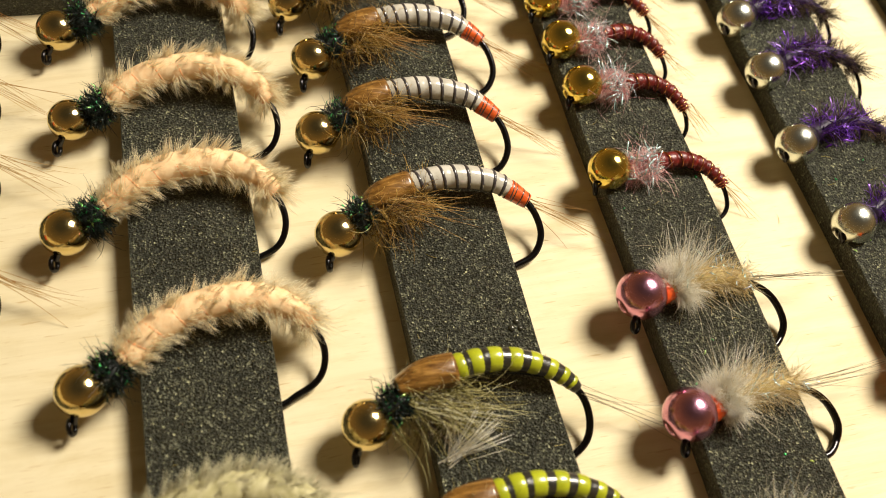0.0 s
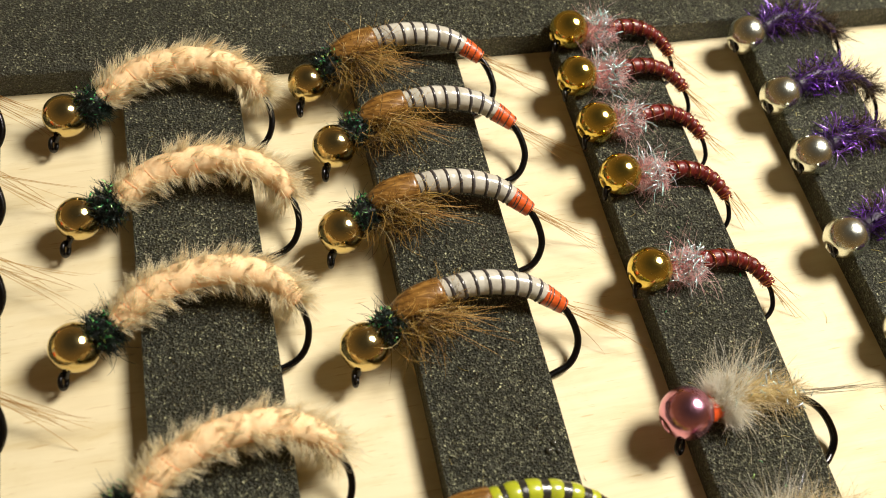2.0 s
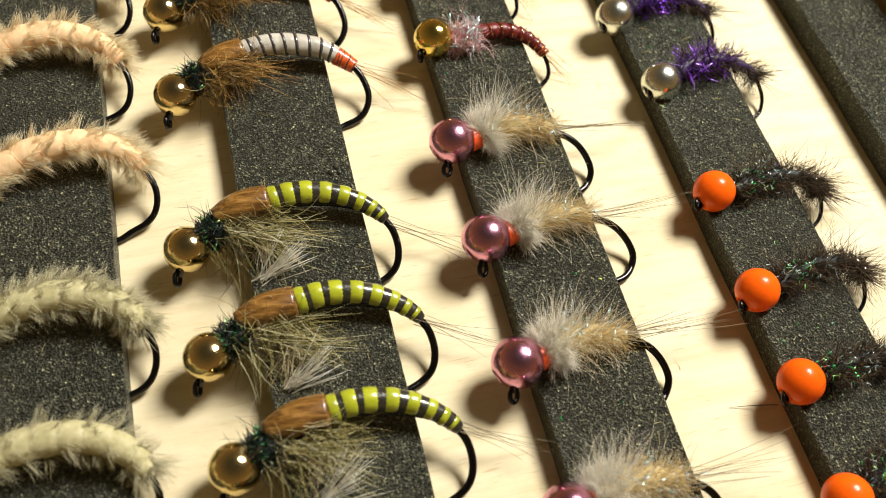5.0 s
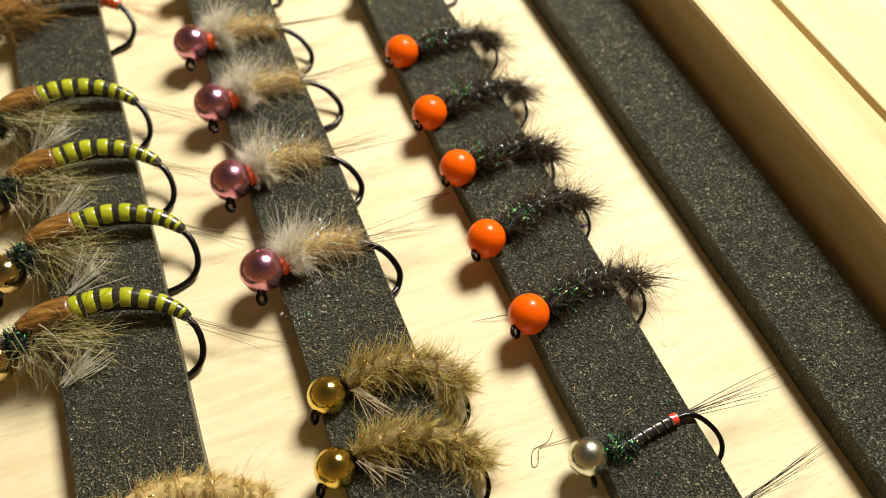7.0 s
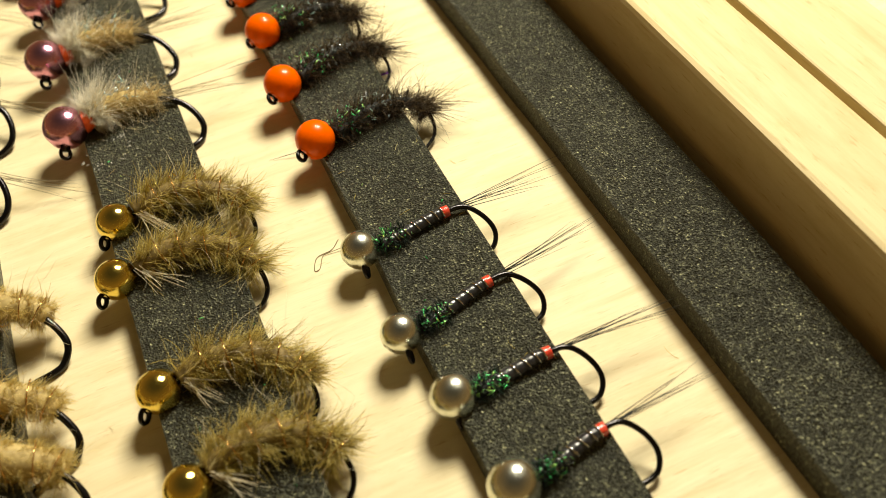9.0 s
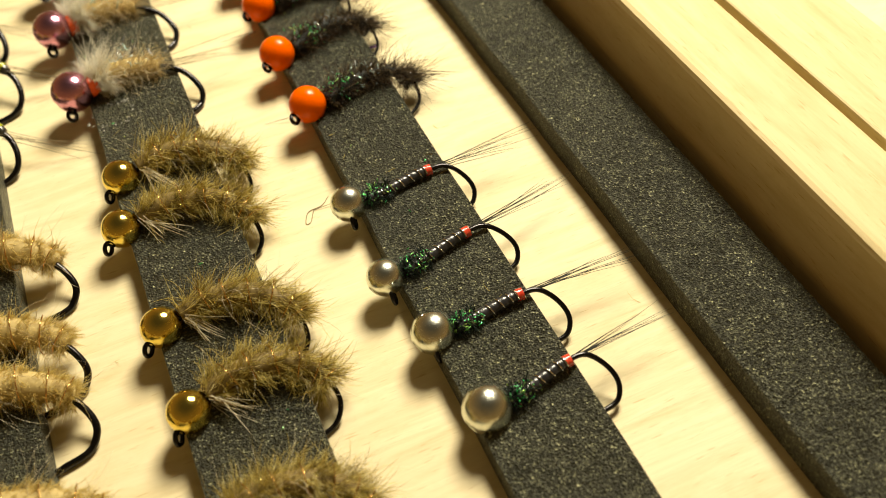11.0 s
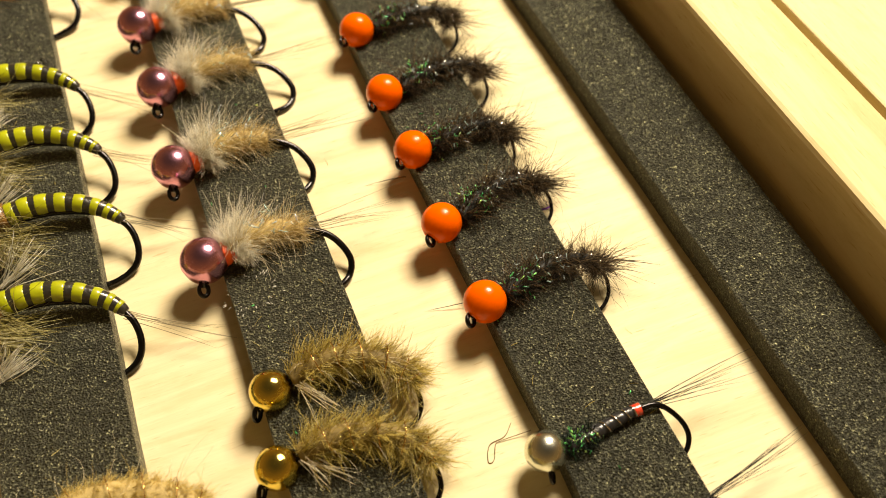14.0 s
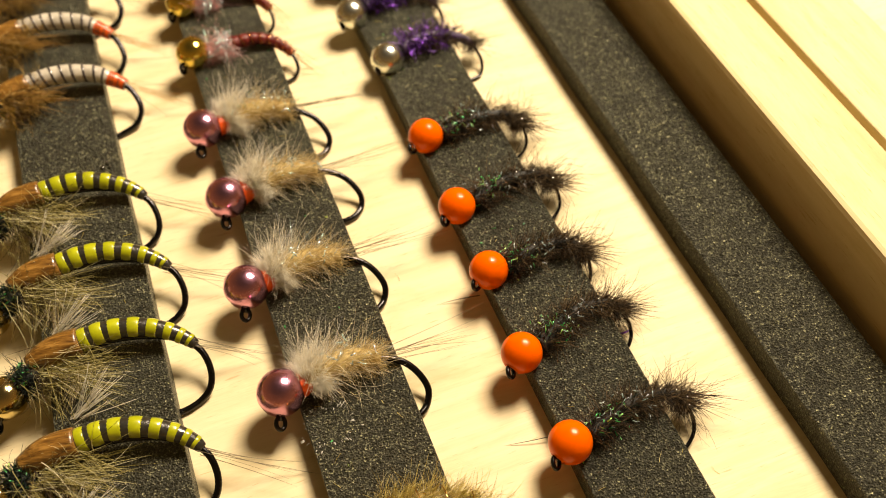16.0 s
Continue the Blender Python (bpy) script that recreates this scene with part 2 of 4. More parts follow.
DARK_FUR = fibre_mat("black_brown_fur", [(0, (0.014, 0.011, 0.008)), (0.55, (0.065, 0.043, 0.024)), (1, (0.28, 0.18, 0.085))], 0.45, 0.35)
PEACOCK = fibre_mat("black_green_herl", [(0, (0.003, 0.005, 0.004)), (0.75, (0.006, 0.014, 0.010)), (0.95, (0.010, 0.04, 0.02)), (1, (0.010, 0.02, 0.02))], 0.3, 0.0)
FLASH_GREEN = fibre_mat("green_tinsel", [(0, (0.04, 0.45, 0.12)), (0.5, (0.16, 0.80, 0.28)), (0.8, (0.70, 0.90, 0.22)), (1, (0.15, 0.58, 0.42))], 0.3, 0.0, 0.85)
FLASH_PEARL = fibre_mat("pearl_tinsel", [(0, (0.75, 0.85, 0.90)), (0.5, (0.55, 0.85, 0.80)), (1, (0.85, 0.85, 0.97))], 0.2, 0.0, 0.45)
FLASH_GOLD = fibre_mat("gold_tinsel", [(0, (0.85, 0.65, 0.15)), (1, (0.80, 0.80, 0.30))], 0.2, 0.0, 1.0)
FLASH_PURPLE = fibre_mat("purple_tinsel", [(0, (0.03, 0.010, 0.08)), (0.4, (0.10, 0.025, 0.30)), (0.7, (0.36, 0.10, 0.90)), (1, (0.62, 0.42, 0.97))], 0.3, 0.0, 0.75)
PEACH_UNDER = fibre_mat("peach_underfur", [(0, (0.92, 0.70, 0.38)), (0.6, (0.95, 0.81, 0.50)), (1, (0.90, 0.52, 0.18))], 0.6, 0.5)
BAND = body_mat("dark_bands_under_resin", [(0.3, (0.030, 0.026, 0.028)), (0.7, (0.075, 0.066, 0.068))], 2500, 0.3, 1.0)
PINK_FUR = fibre_mat("pink_dubbing", [(0, (0.92, 0.46, 0.47)), (0.5, (0.97, 0.68, 0.66)), (1, (0.98, 0.92, 0.88))], 0.3, 0.55)
RED_STUBBLE = fibre_mat("dark_red_stubble", [(0, (0.05, 0.006, 0.005)), (1, (0.30, 0.03, 0.02))], 0.4, 0.2)
PINK_CORE = body_mat("pink_collar_core", [(0.3, (0.55, 0.20, 0.22)), (0.7, (0.72, 0.36, 0.36))], 1500, 0.6)
THREAD = paint_mat("brown_thread", (0.20, 0.14, 0.07), 0.5, 0.0)
PALE_FLECK = paint_mat("pale_flecks", (0.50, 0.50, 0.46), 0.5, 0.0)


# ---- mesh tools (millimetres) ----
def mesh_object(name, verts, faces, mat, parent=None, label="", smooth=True):
    me = bpy.data.meshes.new(name)
    me.from_pydata([(x * MM, y * MM, z * MM) for x, y, z in verts], [], faces)
    me.materials.append(mat)
    if smooth:
        me.shade_smooth()
    ob = new(name, me)
    if parent:
        ob.parent = parent
    if label:
        tagged(ob, label)
    return ob


def curve_through(points, steps):
    """Catmull-Rom points through the given ones."""
    p = [Vector(q) for q in points]
    p = [p[0] * 2 - p[1]] + p + [p[-1] * 2 - p[-2]]
    out = []
    for i in range(1, len(p) - 2):
        a, b, c, d = p[i - 1 : i + 3]
        for k in range(steps):
            t = k / steps
            out.append(0.5 * (2 * b + (c - a) * t + (2 * a - 5 * b + 4 * c - d) * t * t + (3 * b - a - 3 * c + d) * t**3))
    out.append(p[-2])
    return out


def frames_along(line):
    """Tangent and two normals at each point of a line."""
    out, n = [], None
    for i in range(len(line)):
        t = (line[min(i + 1, len(line) - 1)] - line[max(i - 1, 0)]).normalized()
        if n is None:
            n = t.cross(Vector((0, 0, 1)) if abs(t.z) < 0.9 else Vector((1, 0, 0)))
        n = (n - t * n.dot(t)).normalized()
        out.append((t, n, t.cross(n)))
    return out


class Shape:
    """Collects vertices and faces of one part."""

    def __init__(self):
        self.v, self.f = [], []

    def tube(self, line, radius, sides=10, caps=True):
        base = len(self.v)
        fr = frames_along(line)
        for i, (p, (t, n, b)) in enumerate(zip(line, fr)):
            r = radius(i / (len(line) - 1)) if callable(radius) else radius
            for k in range(sides):
                a = 2 * math.pi * k / sides
                self.v.append(p + (n * math.cos(a) + b * math.sin(a)) * r)
        for i in range(len(line) - 1):
            for k in range(sides):
                q = base + i * sides
                self.f.append((q + k, q + (k + 1) % sides, q + sides + (k + 1) % sides, q + sides + k))
        if caps:
            self.f.append(tuple(base + k for k in reversed(range(sides))))
            q = base + (len(line) - 1) * sides
            self.f.append(tuple(q + k for k in range(sides)))
        return self

    def strand(self, p, d, length, r, curl=0.3, droop=0.0, segs=3, rng=random):
        """A tapered hair from p towards d."""
        base = len(self.v)
        d = d.normalized()
        side = Vector((rng.gauss(0, 1), rng.gauss(0, 1), rng.gauss(0, 1)))
        side = (side - d * side.dot(d)).normalized()
        step = length / segs
        for i in range(segs):
            n = d.cross(Vector((0.31, 0.52, 0.79))).normalized()
            b = d.cross(n)
            rr = r * (1 - 0.6 * i / segs)
            for a in (0.0, 2.094, 4.189):
                self.v.append(p + (n * math.cos(a) + b * math.sin(a)) * rr)
            p = p + d * step
            d = (d + side * (curl / segs) + Vector((0, 0, -droop / segs))).normalized()
        self.v.append(p)
        for i in range(segs - 1):
            q = base + 3 * i
            for k in range(3):
                self.f.append((q + k, q + (k + 1) % 3, q + 3 + (k + 1) % 3, q + 3 + k))
        q = base + 3 * (segs - 1)
        for k in range(3):
            self.f.append((q + k, q + (k + 1) % 3, base + 3 * segs))

    def flake(self, p, d, length, width, rng=random):
        """A thin strip of tinsel, lightly bent."""
        d = d.normalized()
        s = d.cross(Vector((rng.gauss(0, 1), rng.gauss(0, 1), rng.gauss(0, 1)))).normalized() * width * 0.5
        up = d.cross(s).normalized()
        q = len(self.v)
        m = p + d * length * 0.5 + up * length * 0.1
        e = p + d * length
        th = up * 0.012
        for c in (p, m, e):
            self.v += [c - s, c + s, c + s + th, c - s + th]
        for i in (q, q + 4):
            for k in range(4):
                self.f.append((i + k, i + (k + 1) % 4, i + 4 + (k + 1) % 4, i + 4 + k))
        self.f += [(q + 3, q + 2, q + 1, q), (q + 8, q + 9, q + 10, q + 11)]

    def revolve(self, centre, axis, profile, sides=28):
        """profile: (along the axis, radius) pairs."""
        axis = axis.normalized()
        n = axis.cross(Vector((0, 0, 1)) if abs(axis.z) < 0.9 else Vector((1, 0, 0))).normalized()
        b = axis.cross(n)
        base = len(self.v)
        for h, r in profile:
            for k in range(sides):
                a = 2 * math.pi * k / sides
                self.v.append(centre + axis * h + (n * math.cos(a) + b * math.sin(a)) * r)
        for i in range(len(profile) - 1):
            for k in range(sides):
                q = base + i * sides
                self.f.append((q + k, q + (k + 1) % sides, q + sides + (k + 1) % sides, q + sides + k))
        return self

    def ring(self, centre, axis, big, small, stretch=1.0, towards=None, sides=8, around=20):
        axis = axis.normalized()
        n = (towards - axis * towards.dot(axis)).normalized() if towards else axis.orthogonal().normalized()
        b = axis.cross(n)
        base = len(self.v)
        for i in range(around):
            a = 2 * math.pi * i / around
            o = n * math.cos(a) * stretch + b * math.sin(a)
            for k in range(sides):
                c = 2 * math.pi * k / sides
                self.v.append(centre + o * big + (o.normalized() * math.cos(c) + axis * math.sin(c)) * small)
        for i in range(around):
            for k in range(sides):
                p, q = base + i * sides, base + (i + 1) % around * sides
                self.f.append((p + k, q + k, q + (k + 1) % sides, p + (k + 1) % sides))
        return self

    def put(self, name, mat, parent=None, label="", smooth=True):
        return mesh_object(name, self.v, self.f, mat, parent, label, smooth)


def bar(name, x0, x1, y0, y1, z0, z1, mat, round_edge=0.25, wobble=0.0, parent=None, pieces=60):
    """A long block with rounded upper edges, along its longer side; wobble: unevenness of a hand-cut edge."""
    s = Shape()
    along_y = (y1 - y0) > (x1 - x0)
    a0, a1, b0, b1 = (y0, y1, x0, x1) if along_y else (x0, x1, y0, y1)
    e = round_edge
    prof = [(b0, z0), (b0, z1 - e), (b0 + 0.3 * e, z1 - 0.3 * e), (b0 + e, z1), (b1 - e, z1), (b1 - 0.3 * e, z1 - 0.3 * e), (b1, z1 - e), (b1, z0)]
    m = len(prof)
    for i in range(pieces + 1):
        a = a0 + (a1 - a0) * i / pieces
        wl = wobble * noise.noise(Vector((a * 0.12, b0, 1.0)))
        wr = wobble * noise.noise(Vector((a * 0.12, b1, 5.0)))
        wz = wobble * 0.5 * noise.noise(Vector((a * 0.06, b1, 9.0)))
        for b, z in prof:
            bb = b + (wl if b < (b0 + b1) / 2 else wr)
            zz = z + (wz if z > (z0 + z1) / 2 else 0)
            s.v.append((bb, a, zz) if along_y else (a, bb, zz))
    for i in range(pieces):
        for k in range(m):
            p, q = i * m + k, i * m + (k + 1) % m
            s.f.append((p, q, q + m, p + m) if along_y else (p, p + m, q + m, q))
    s.f += [tuple(range(m)), tuple(pieces * m + k for k in reversed(range(m)))]
    ob = s.put(name, mat, parent, smooth=False)
    bm = bmesh.new()
    bm.from_mesh(ob.data)
    bmesh.ops.recalc_face_normals(bm, faces=bm.faces)
    bm.to_mesh(ob.data)
    bm.free()
    return ob


# ---- the box ----
STRIP_TOP, BORDER_TOP, WALL_TOP = 2.0, 2.4, 8.25
tagged(bar("floor", -41.0, 70.65, -118.0, 59.5, -4.0, 0.0, WOOD_FLOOR, 0.05), "pale plywood floor of a wooden fly box", "box floor", kind="structure")
tagged(bar("wall_east", 70.7, 77.7, -118.0, 67.6, -4.0, WALL_TOP, WOOD_WALL, 0.5), "planed pine side wall of the fly box", "box wall", kind="structure")
tagged(bar("wall_north", -41.0, 70.65, 59.6, 67.6, -4.0, WALL_TOP, WOOD_WALL, 0.5), "planed pine end wall of the fly box", "box wall", kind="structure")
tagged(bar("wall_west", -49.4, -41.05, -118.0, 67.6, -4.0, WALL_TOP, WOOD_WALL, 0.5), "planed pine side wall of the fly box", "box wall", kind="structure")
tagged(bar("wall_south", -49.4, 77.7, -126.4, -118.05, -4.0, WALL_TOP, WOOD_WALL, 0.5), "planed pine end wall of the fly box", "box wall", kind="structure")
lid = new("box_lid")
tagged(lid, "open pine lid frame lying beside the box wall", "box lid")
bar("side_rail", 78.6, 87.1, -126.0, 67.4, -4.0, 7.9, WOOD_WALL, 0.2, parent=lid)
bar("end_rail", 87.1, 180.0, 59.4, 67.4, -4.0, 7.8, WOOD_WALL, 0.2, parent=lid)
bar("panel", 87.1, 180.0, -126.0, 59.4, -4.0, -1.0, WOOD_FLOOR, 0.1, parent=lid)
TABLE = body_mat("dark_stained_table_top", [(0.3, (0.05, 0.032, 0.02)), (0.7, (0.09, 0.06, 0.038))], 60, 0.5)
tagged(bar("ground", -700, 700, -700, 700, -30.0, -4.0, TABLE, 2.0), "dark wooden table top under the box", "table top", kind="structure")

STRIPS = [(-25.7, -17.05), (-7.9, 0.65), (9.6, 18.35), (27.0, 35.2), (44.25, 52.1)]
for x0, x1 in STRIPS:
    ob = bar("foam_strip", x0, x1, -117.0, 47.9, 0.0, STRIP_TOP, FOAM, 0.12, 0.12, pieces=240)
    tagged(ob, "black foam strip glued to the plywood floor", "foam strip", "foam strips in the box")
tagged(bar("foam_border", 61.55, 69.2, -117.0, 47.5, 0.0, BORDER_TOP, FOAM, 0.15, 0.10, pieces=240), "wide black foam strip along the box wall", "foam strip")
back = tagged(bar("foam_border", -41.0, 69.3, 49.2, 58.6, 0.0, BORDER_TOP, FOAM, 0.15, 0.10, pieces=160), "wide black foam strip along the end wall", "foam strip")
back.matrix_world = pose(0, 0, 0, 0, 0, -1.1)

# ---- the flies ----
TILT = radians(30)
CT, ST = math.cos(TILT), math.sin(TILT)
UP = Vector((0, CT, ST))      # towards the back of the fly
OUT = Vector((0, -ST, CT))    # towards its upper flank
BEAD_AXIS = Vector((0.84, 0.545 * CT, 0.545 * ST))


LIFT = 0.5  # the strips are this much thicker than the hooks' own datum


def seated(x, y):
    """Where a fly sits once it is lifted onto its strip."""
    k = (30, 10, -10, -40)
    ex, ey = np.interp(-y, [-a for a in k], (0, 14, 25, 31)), np.interp(-y, [-a for a in k], (-5, -30, -52, -75))
    return x + LIFT * (ex - x) / 57, y + LIFT * (ey - y) / 57


class Fly:
    """One tied fly. Its own x runs from the bead to the bend of the hook."""

    def __init__(self, label, category, group, x, y, height, turn, stretch, seed, bead_size, bead_mat, bead_label, slope=4.0, density=1.0):
        self.cs, self.sn = math.cos(radians(slope)), math.sin(radians(slope))
        self.rng = random.Random(seed)
        self.density = density
        self.h, self.s, self.size = height, stretch, bead_size
        self.top = new("fishing_fly")
        x, y = seated(x, y)
        self.top.matrix_world = pose(x * MM, y * MM, LIFT * MM, 0, 0, turn)
        tagged(self.top, label, category, group)
        r = bead_size / 2
        prof = [(-0.80 * r, 0.28 * r)]
        for k in range(17):
            a = -1.25 + 2.5 * k / 16
            prof.append((r * math.sin(a), r * math.cos(a)))
        prof.append((0.80 * r, 0.28 * r))
        Shape().revolve(self.at(0, 0), BEAD_AXIS, prof, 32).put("bead", bead_mat, self.top, bead_label)

    def at(self, u, v, w=0.0):
        a = u * self.s
        return Vector((a * self.cs, v * CT - w * ST, self.h - a * self.sn + v * ST + w * CT))

    def line(self, pts, steps=8):
        return curve_through([self.at(*p) for p in pts], steps)

    def hook(self, eye, shank, bend, wire=0.235, face=0.35):
        """eye: where the ring hangs; shank: through the body; bend: round to the foam."""
        s = Shape()
        e = self.at(*eye)
        c = self.at(0, 0)
        d = (e - c).normalized()
        loop = Shape().ring(e - d * 0.42, (OUT * face + Vector((1.0, 0, 0))).normalized(), 0.39, 0.17, 1.2, d)
        s.tube([e - d * 0.6, c + d * 0.8, c + d * 0.2], wire * 1.05, 8)
        u, v = bend[-1]
        bend = bend + [(u - 0.75, v - 0.42), (u - 1.7, v - 0.62), (u - 2.6, v - 0.66)]
        tail = self.line([(0.3, 0.2)] + shank + bend, 7)
        for _ in range(8):
            tail = [tail[0]] + [0.25 * a + 0.5 * b + 0.25 * c for a, b, c in zip(tail, tail[1:], tail[2:])] + [tail[-1]]
        tail = [Vector((c.x, c.y, max(c.z, 0.3 - LIFT))) for c in tail]
        s.tube(tail, lambda t: wire * (1.0 if t < 0.9 else 0.8), 10)
        whole = s.put("hook", WIRE, self.top, "black nickel jig hook")
        loop.put("eye", WIRE, whole)

    def body(self, pts, radius, mat, name="body", label="", rings=0, depth=0.12, sides=16, steps=10, flat=1.0):
        ln = self.line(pts, steps)
        if rings:
            ln = curve_through(ln[::3] + ([ln[-1]] if (len(ln) - 1) % 3 else []), 12)

        def rad(t):
            base = radius(t)
            if rings:
                base *= 1 - depth * abs(math.cos(math.pi * rings * t)) ** 6
            return max(base, 0.03)

        self.last = Shape().tube(ln, rad, sides).put(name, mat, self.top, label)
        return ln

    def rib(self, line, radius, turns, wire, mat, name="rib", label="", t0=0.0, t1=1.0, flatten=1.0):
        """A thread wound round a body."""
        fr = frames_along(line)
        n = int(turns * 18)
        pts = []
        for i in range(n + 1):
            t = t0 + (t1 - t0) * i / n
            k = t * (len(line) - 1)
            j = min(int(k), len(line) - 2)
            p = line[j].lerp(line[j + 1], k - j)
            _, a, b = fr[j]
            ang = 2 * math.pi * turns * i / n
            pts.append(p + (a * math.cos(ang) + b * math.sin(ang)) * (radius(t) * flatten))
        Shape().tube(pts, wire, 6).put(name, mat, self.last, label)

    def fur(self, line, radius, count, length, mat, name="fur", label="", thick=0.035, lean=0.5, spread=0.5, curl=0.5, t0=0.0, t1=1.0,
            droop=0.1, segs=3, sides=None, taper=None, clump=1):
        """Hairs that stand off a body line. lean: towards the tail; sides: how much of the flank facing up stays bare."""
        r = self.rng
        fr = frames_along(line)
        s = Shape()
        for _ in range(int(count * self.density)):
            t = r.uniform(t0, t1)
            k = t * (len(line) - 1)
            j = min(int(k), len(line) - 2)
            p = line[j].lerp(line[j + 1], k - j)
            tan = fr[j][0]
            while True:
                ang = r.uniform(0, 2 * math.pi)
                side = (UP - tan * UP.dot(tan)).normalized()
                other = tan.cross(side)
                d = side * math.cos(ang) + other * math.sin(ang)
                if sides is None or r.random() > sides * max(0.0, d.dot(OUT)):
                    break
            way = d + tan * lean + Vector((r.gauss(0, 1), r.gauss(0, 1), r.gauss(0, 1))) * spread * 0.4
            ln = length * r.uniform(0.55, 1.15) * (taper(t) if taper else 1)
            q = p + d * radius(t) * 0.8
            if q.z + way.normalized().z * ln < 0.15 - LIFT:
                way.z = abs(way.z) * 0.3
            bend = curl * r.uniform(-1, 1)
            for c in range(clump):
                if c == 0:
                    s.strand(q, way, ln, thick * r.uniform(0.7, 1.3), bend, droop, segs, r)
                else:
                    off = Vector((r.gauss(0, 1), r.gauss(0, 1), r.gauss(0, 1))) * 0.16
                    tip = q + way.normalized() * ln + off * r.uniform(0.2, 1.0)
                    d2 = tip - (q + off)
                    s.strand(q + off, d2, d2.length * r.uniform(0.6, 1.05), thick * r.uniform(0.7, 1.3), curl * r.uniform(-0.6, 0.6), droop, segs, r)
        tagged(s.put(name, mat, self.top, label), kind="stuff")

    def fan(self, start, end, count, spread, mat, name, label="", thick=0.04, curl=0.25, droop=0.05, segs=4, length=None, jitter=0.25):
        """Fibres from one place towards another."""
        r = self.rng
        s = Shape()
        a, b = self.at(*start), self.at(*end)
        for _ in range(count):
            p = a + Vector((r.gauss(0, jitter), r.gauss(0, jitter), r.gauss(0, jitter)))
            d = b - a
            ln = d.length * r.uniform(0.55, 1.08)
            d = d.normalized() + Vector((r.gauss(0, 1), r.gauss(0, 1), r.gauss(0, 0.7))) * spread
            s.strand(p, d, ln, thick * r.uniform(0.7, 1.3), curl * r.uniform(-1, 1), droop, segs, r)
        tagged(s.put(name, mat, self.top, label), kind="stuff")

    def sparkle(self, centre, radius, count, mat, length=0.55, width=0.13, name="flash", label="", stretch=1.0):
        r = self.rng
        s = Shape()
        c = self.at(*centre)
        for _ in range(count):
            d = Vector((r.gauss(0, 1), r.gauss(0, 1), r.gauss(0, 1))).normalized()
            if d.z < -0.3:
                d.z = -d.z
            p = c + Vector((d.x * stretch, d.y, d.z)) * radius * r.uniform(0.6, 1.1)
            w = Vector((r.gauss(0, 1), r.gauss(0, 1), r.gauss(0, 1)))
            s.flake(p, w, length * r.uniform(0.4, 1.3), width * r.uniform(0.6, 1.2), r)
        tagged(s.put(name, mat, self.top, label), kind="stuff")

    def collar(self, centre, radius, count=170, flash=16):
        """Herl collar behind the bead."""
        a = self.at(centre[0] - radius * 0.75, centre[1] - radius * 0.75)
        b = self.at(centre[0] + radius * 0.75, centre[1] + radius * 0.35)
        ln = [a.lerp(b, i / 8) for i in range(9)]
        rad = lambda t: radius * (0.55 + 0.45 * math.sin(math.pi * min(max(t, 0.05), 0.95)))
        Shape().tube(ln, lambda t: rad(t) * 0.72, 12).put("collar", DARK_CORE, self.top, "black-green herl collar")
        self.fur(ln, rad, count * 3 // 4, radius * 0.85, PEACOCK, "herl", "", 0.055, 0.1, 1.4, 2.6)
        self.fur(ln, rad, 46, radius * 1.9, PEACOCK, "loose_herl", "", 0.026, 0.0, 1.3, 2.4, segs=5)
        self.sparkle(centre, radius * 1.15, flash * 2, FLASH_GREEN, 0.32, 0.10)


def swell(full, ends, peak=0.4):
    """Radius along a body: fuller in the middle than at its ends."""
    return lambda t: ends + (full - ends) * max(0.0, math.sin(math.pi * min(1, max(0, t ** (math.log(0.5) / math.log(peak))))) ) ** 0.7


def chenille_fly(x, y, turn, length, seed, olive=False, size=3.2):
    k = length / 14.8
    lab = "olive-cream furry nymph" if olive else "peach furry nymph"
    f = Fly(lab + " with gold bead, hooked into foam", "fishing fly", "furry gold-bead nymphs", x, y, 1.8, turn, k, seed, size, GOLD, "shiny gold bead", slope=2.2, density=0.5 if olive and y < 0 else 1.0)
    pts = [(2.4, 1.4), (3.2, 1.9), (4.8, 3.2), (7.2, 4.1), (9.5, 4.4), (11.7, 4.0), (13.3, 3.0), (14.1, 1.9)]
    f.hook((-1.0, -2.5), [(3.0, 1.5), (7.2, 3.6), (11.7, 3.6), (13.9, 2.2)], [(14.75, 0.4), (14.5, -1.2), (13.7, -2.1), (12.6, -2.55)])
    rad = lambda t: 0.5 + 0.55 * math.sin(math.pi * min(1, 0.12 + t * 0.82)) ** 0.8
    core = OLIVE_BODY if olive else PEACH_BODY
    ln = f.body(pts, rad, core, rings=11, depth=0.05)
    f.rib(ln, rad, 11, 0.08, OLIVE_BODY if olive else ORANGE_RIB, label="" if olive else "orange thread rib", t0=0.03, t1=0.97, flatten=0.9)
    fur = OLIVE_FUR if olive else PEACH_FUR
    taper = lambda t: 0.85 + 0.25 * abs(math.sin(t * 34.5))
    f.fur(ln, rad, 400, 1.6, fur, "fur", "", 0.019, 0.75, 0.9, 0.9, sides=0.7, taper=taper, clump=12)
    f.fur(ln, rad, 110, 2.0, fur, "guard_fur", "", 0.013, 0.7, 0.9, 1.6, segs=4, sides=0.3)
    f.fur(ln, rad, 3200, 0.42, OLIVE_FUR if olive else PEACH_UNDER, "underfur", "", 0.02, 1.5, 0.7, 1.2, segs=2)
    f.fan((13.4, 2.9), (15.5, 0.6), 110, 0.3, fur, "tail", "", 0.026, 0.8)
    f.fan((2.6, 1.6), (1.6, 3.6), 13, 0.5, BLACK_TAIL, "whisker", "", 0.02, 0.9)
    f.collar((1.85, 1.1), 1.22, 520, 34)
    return f


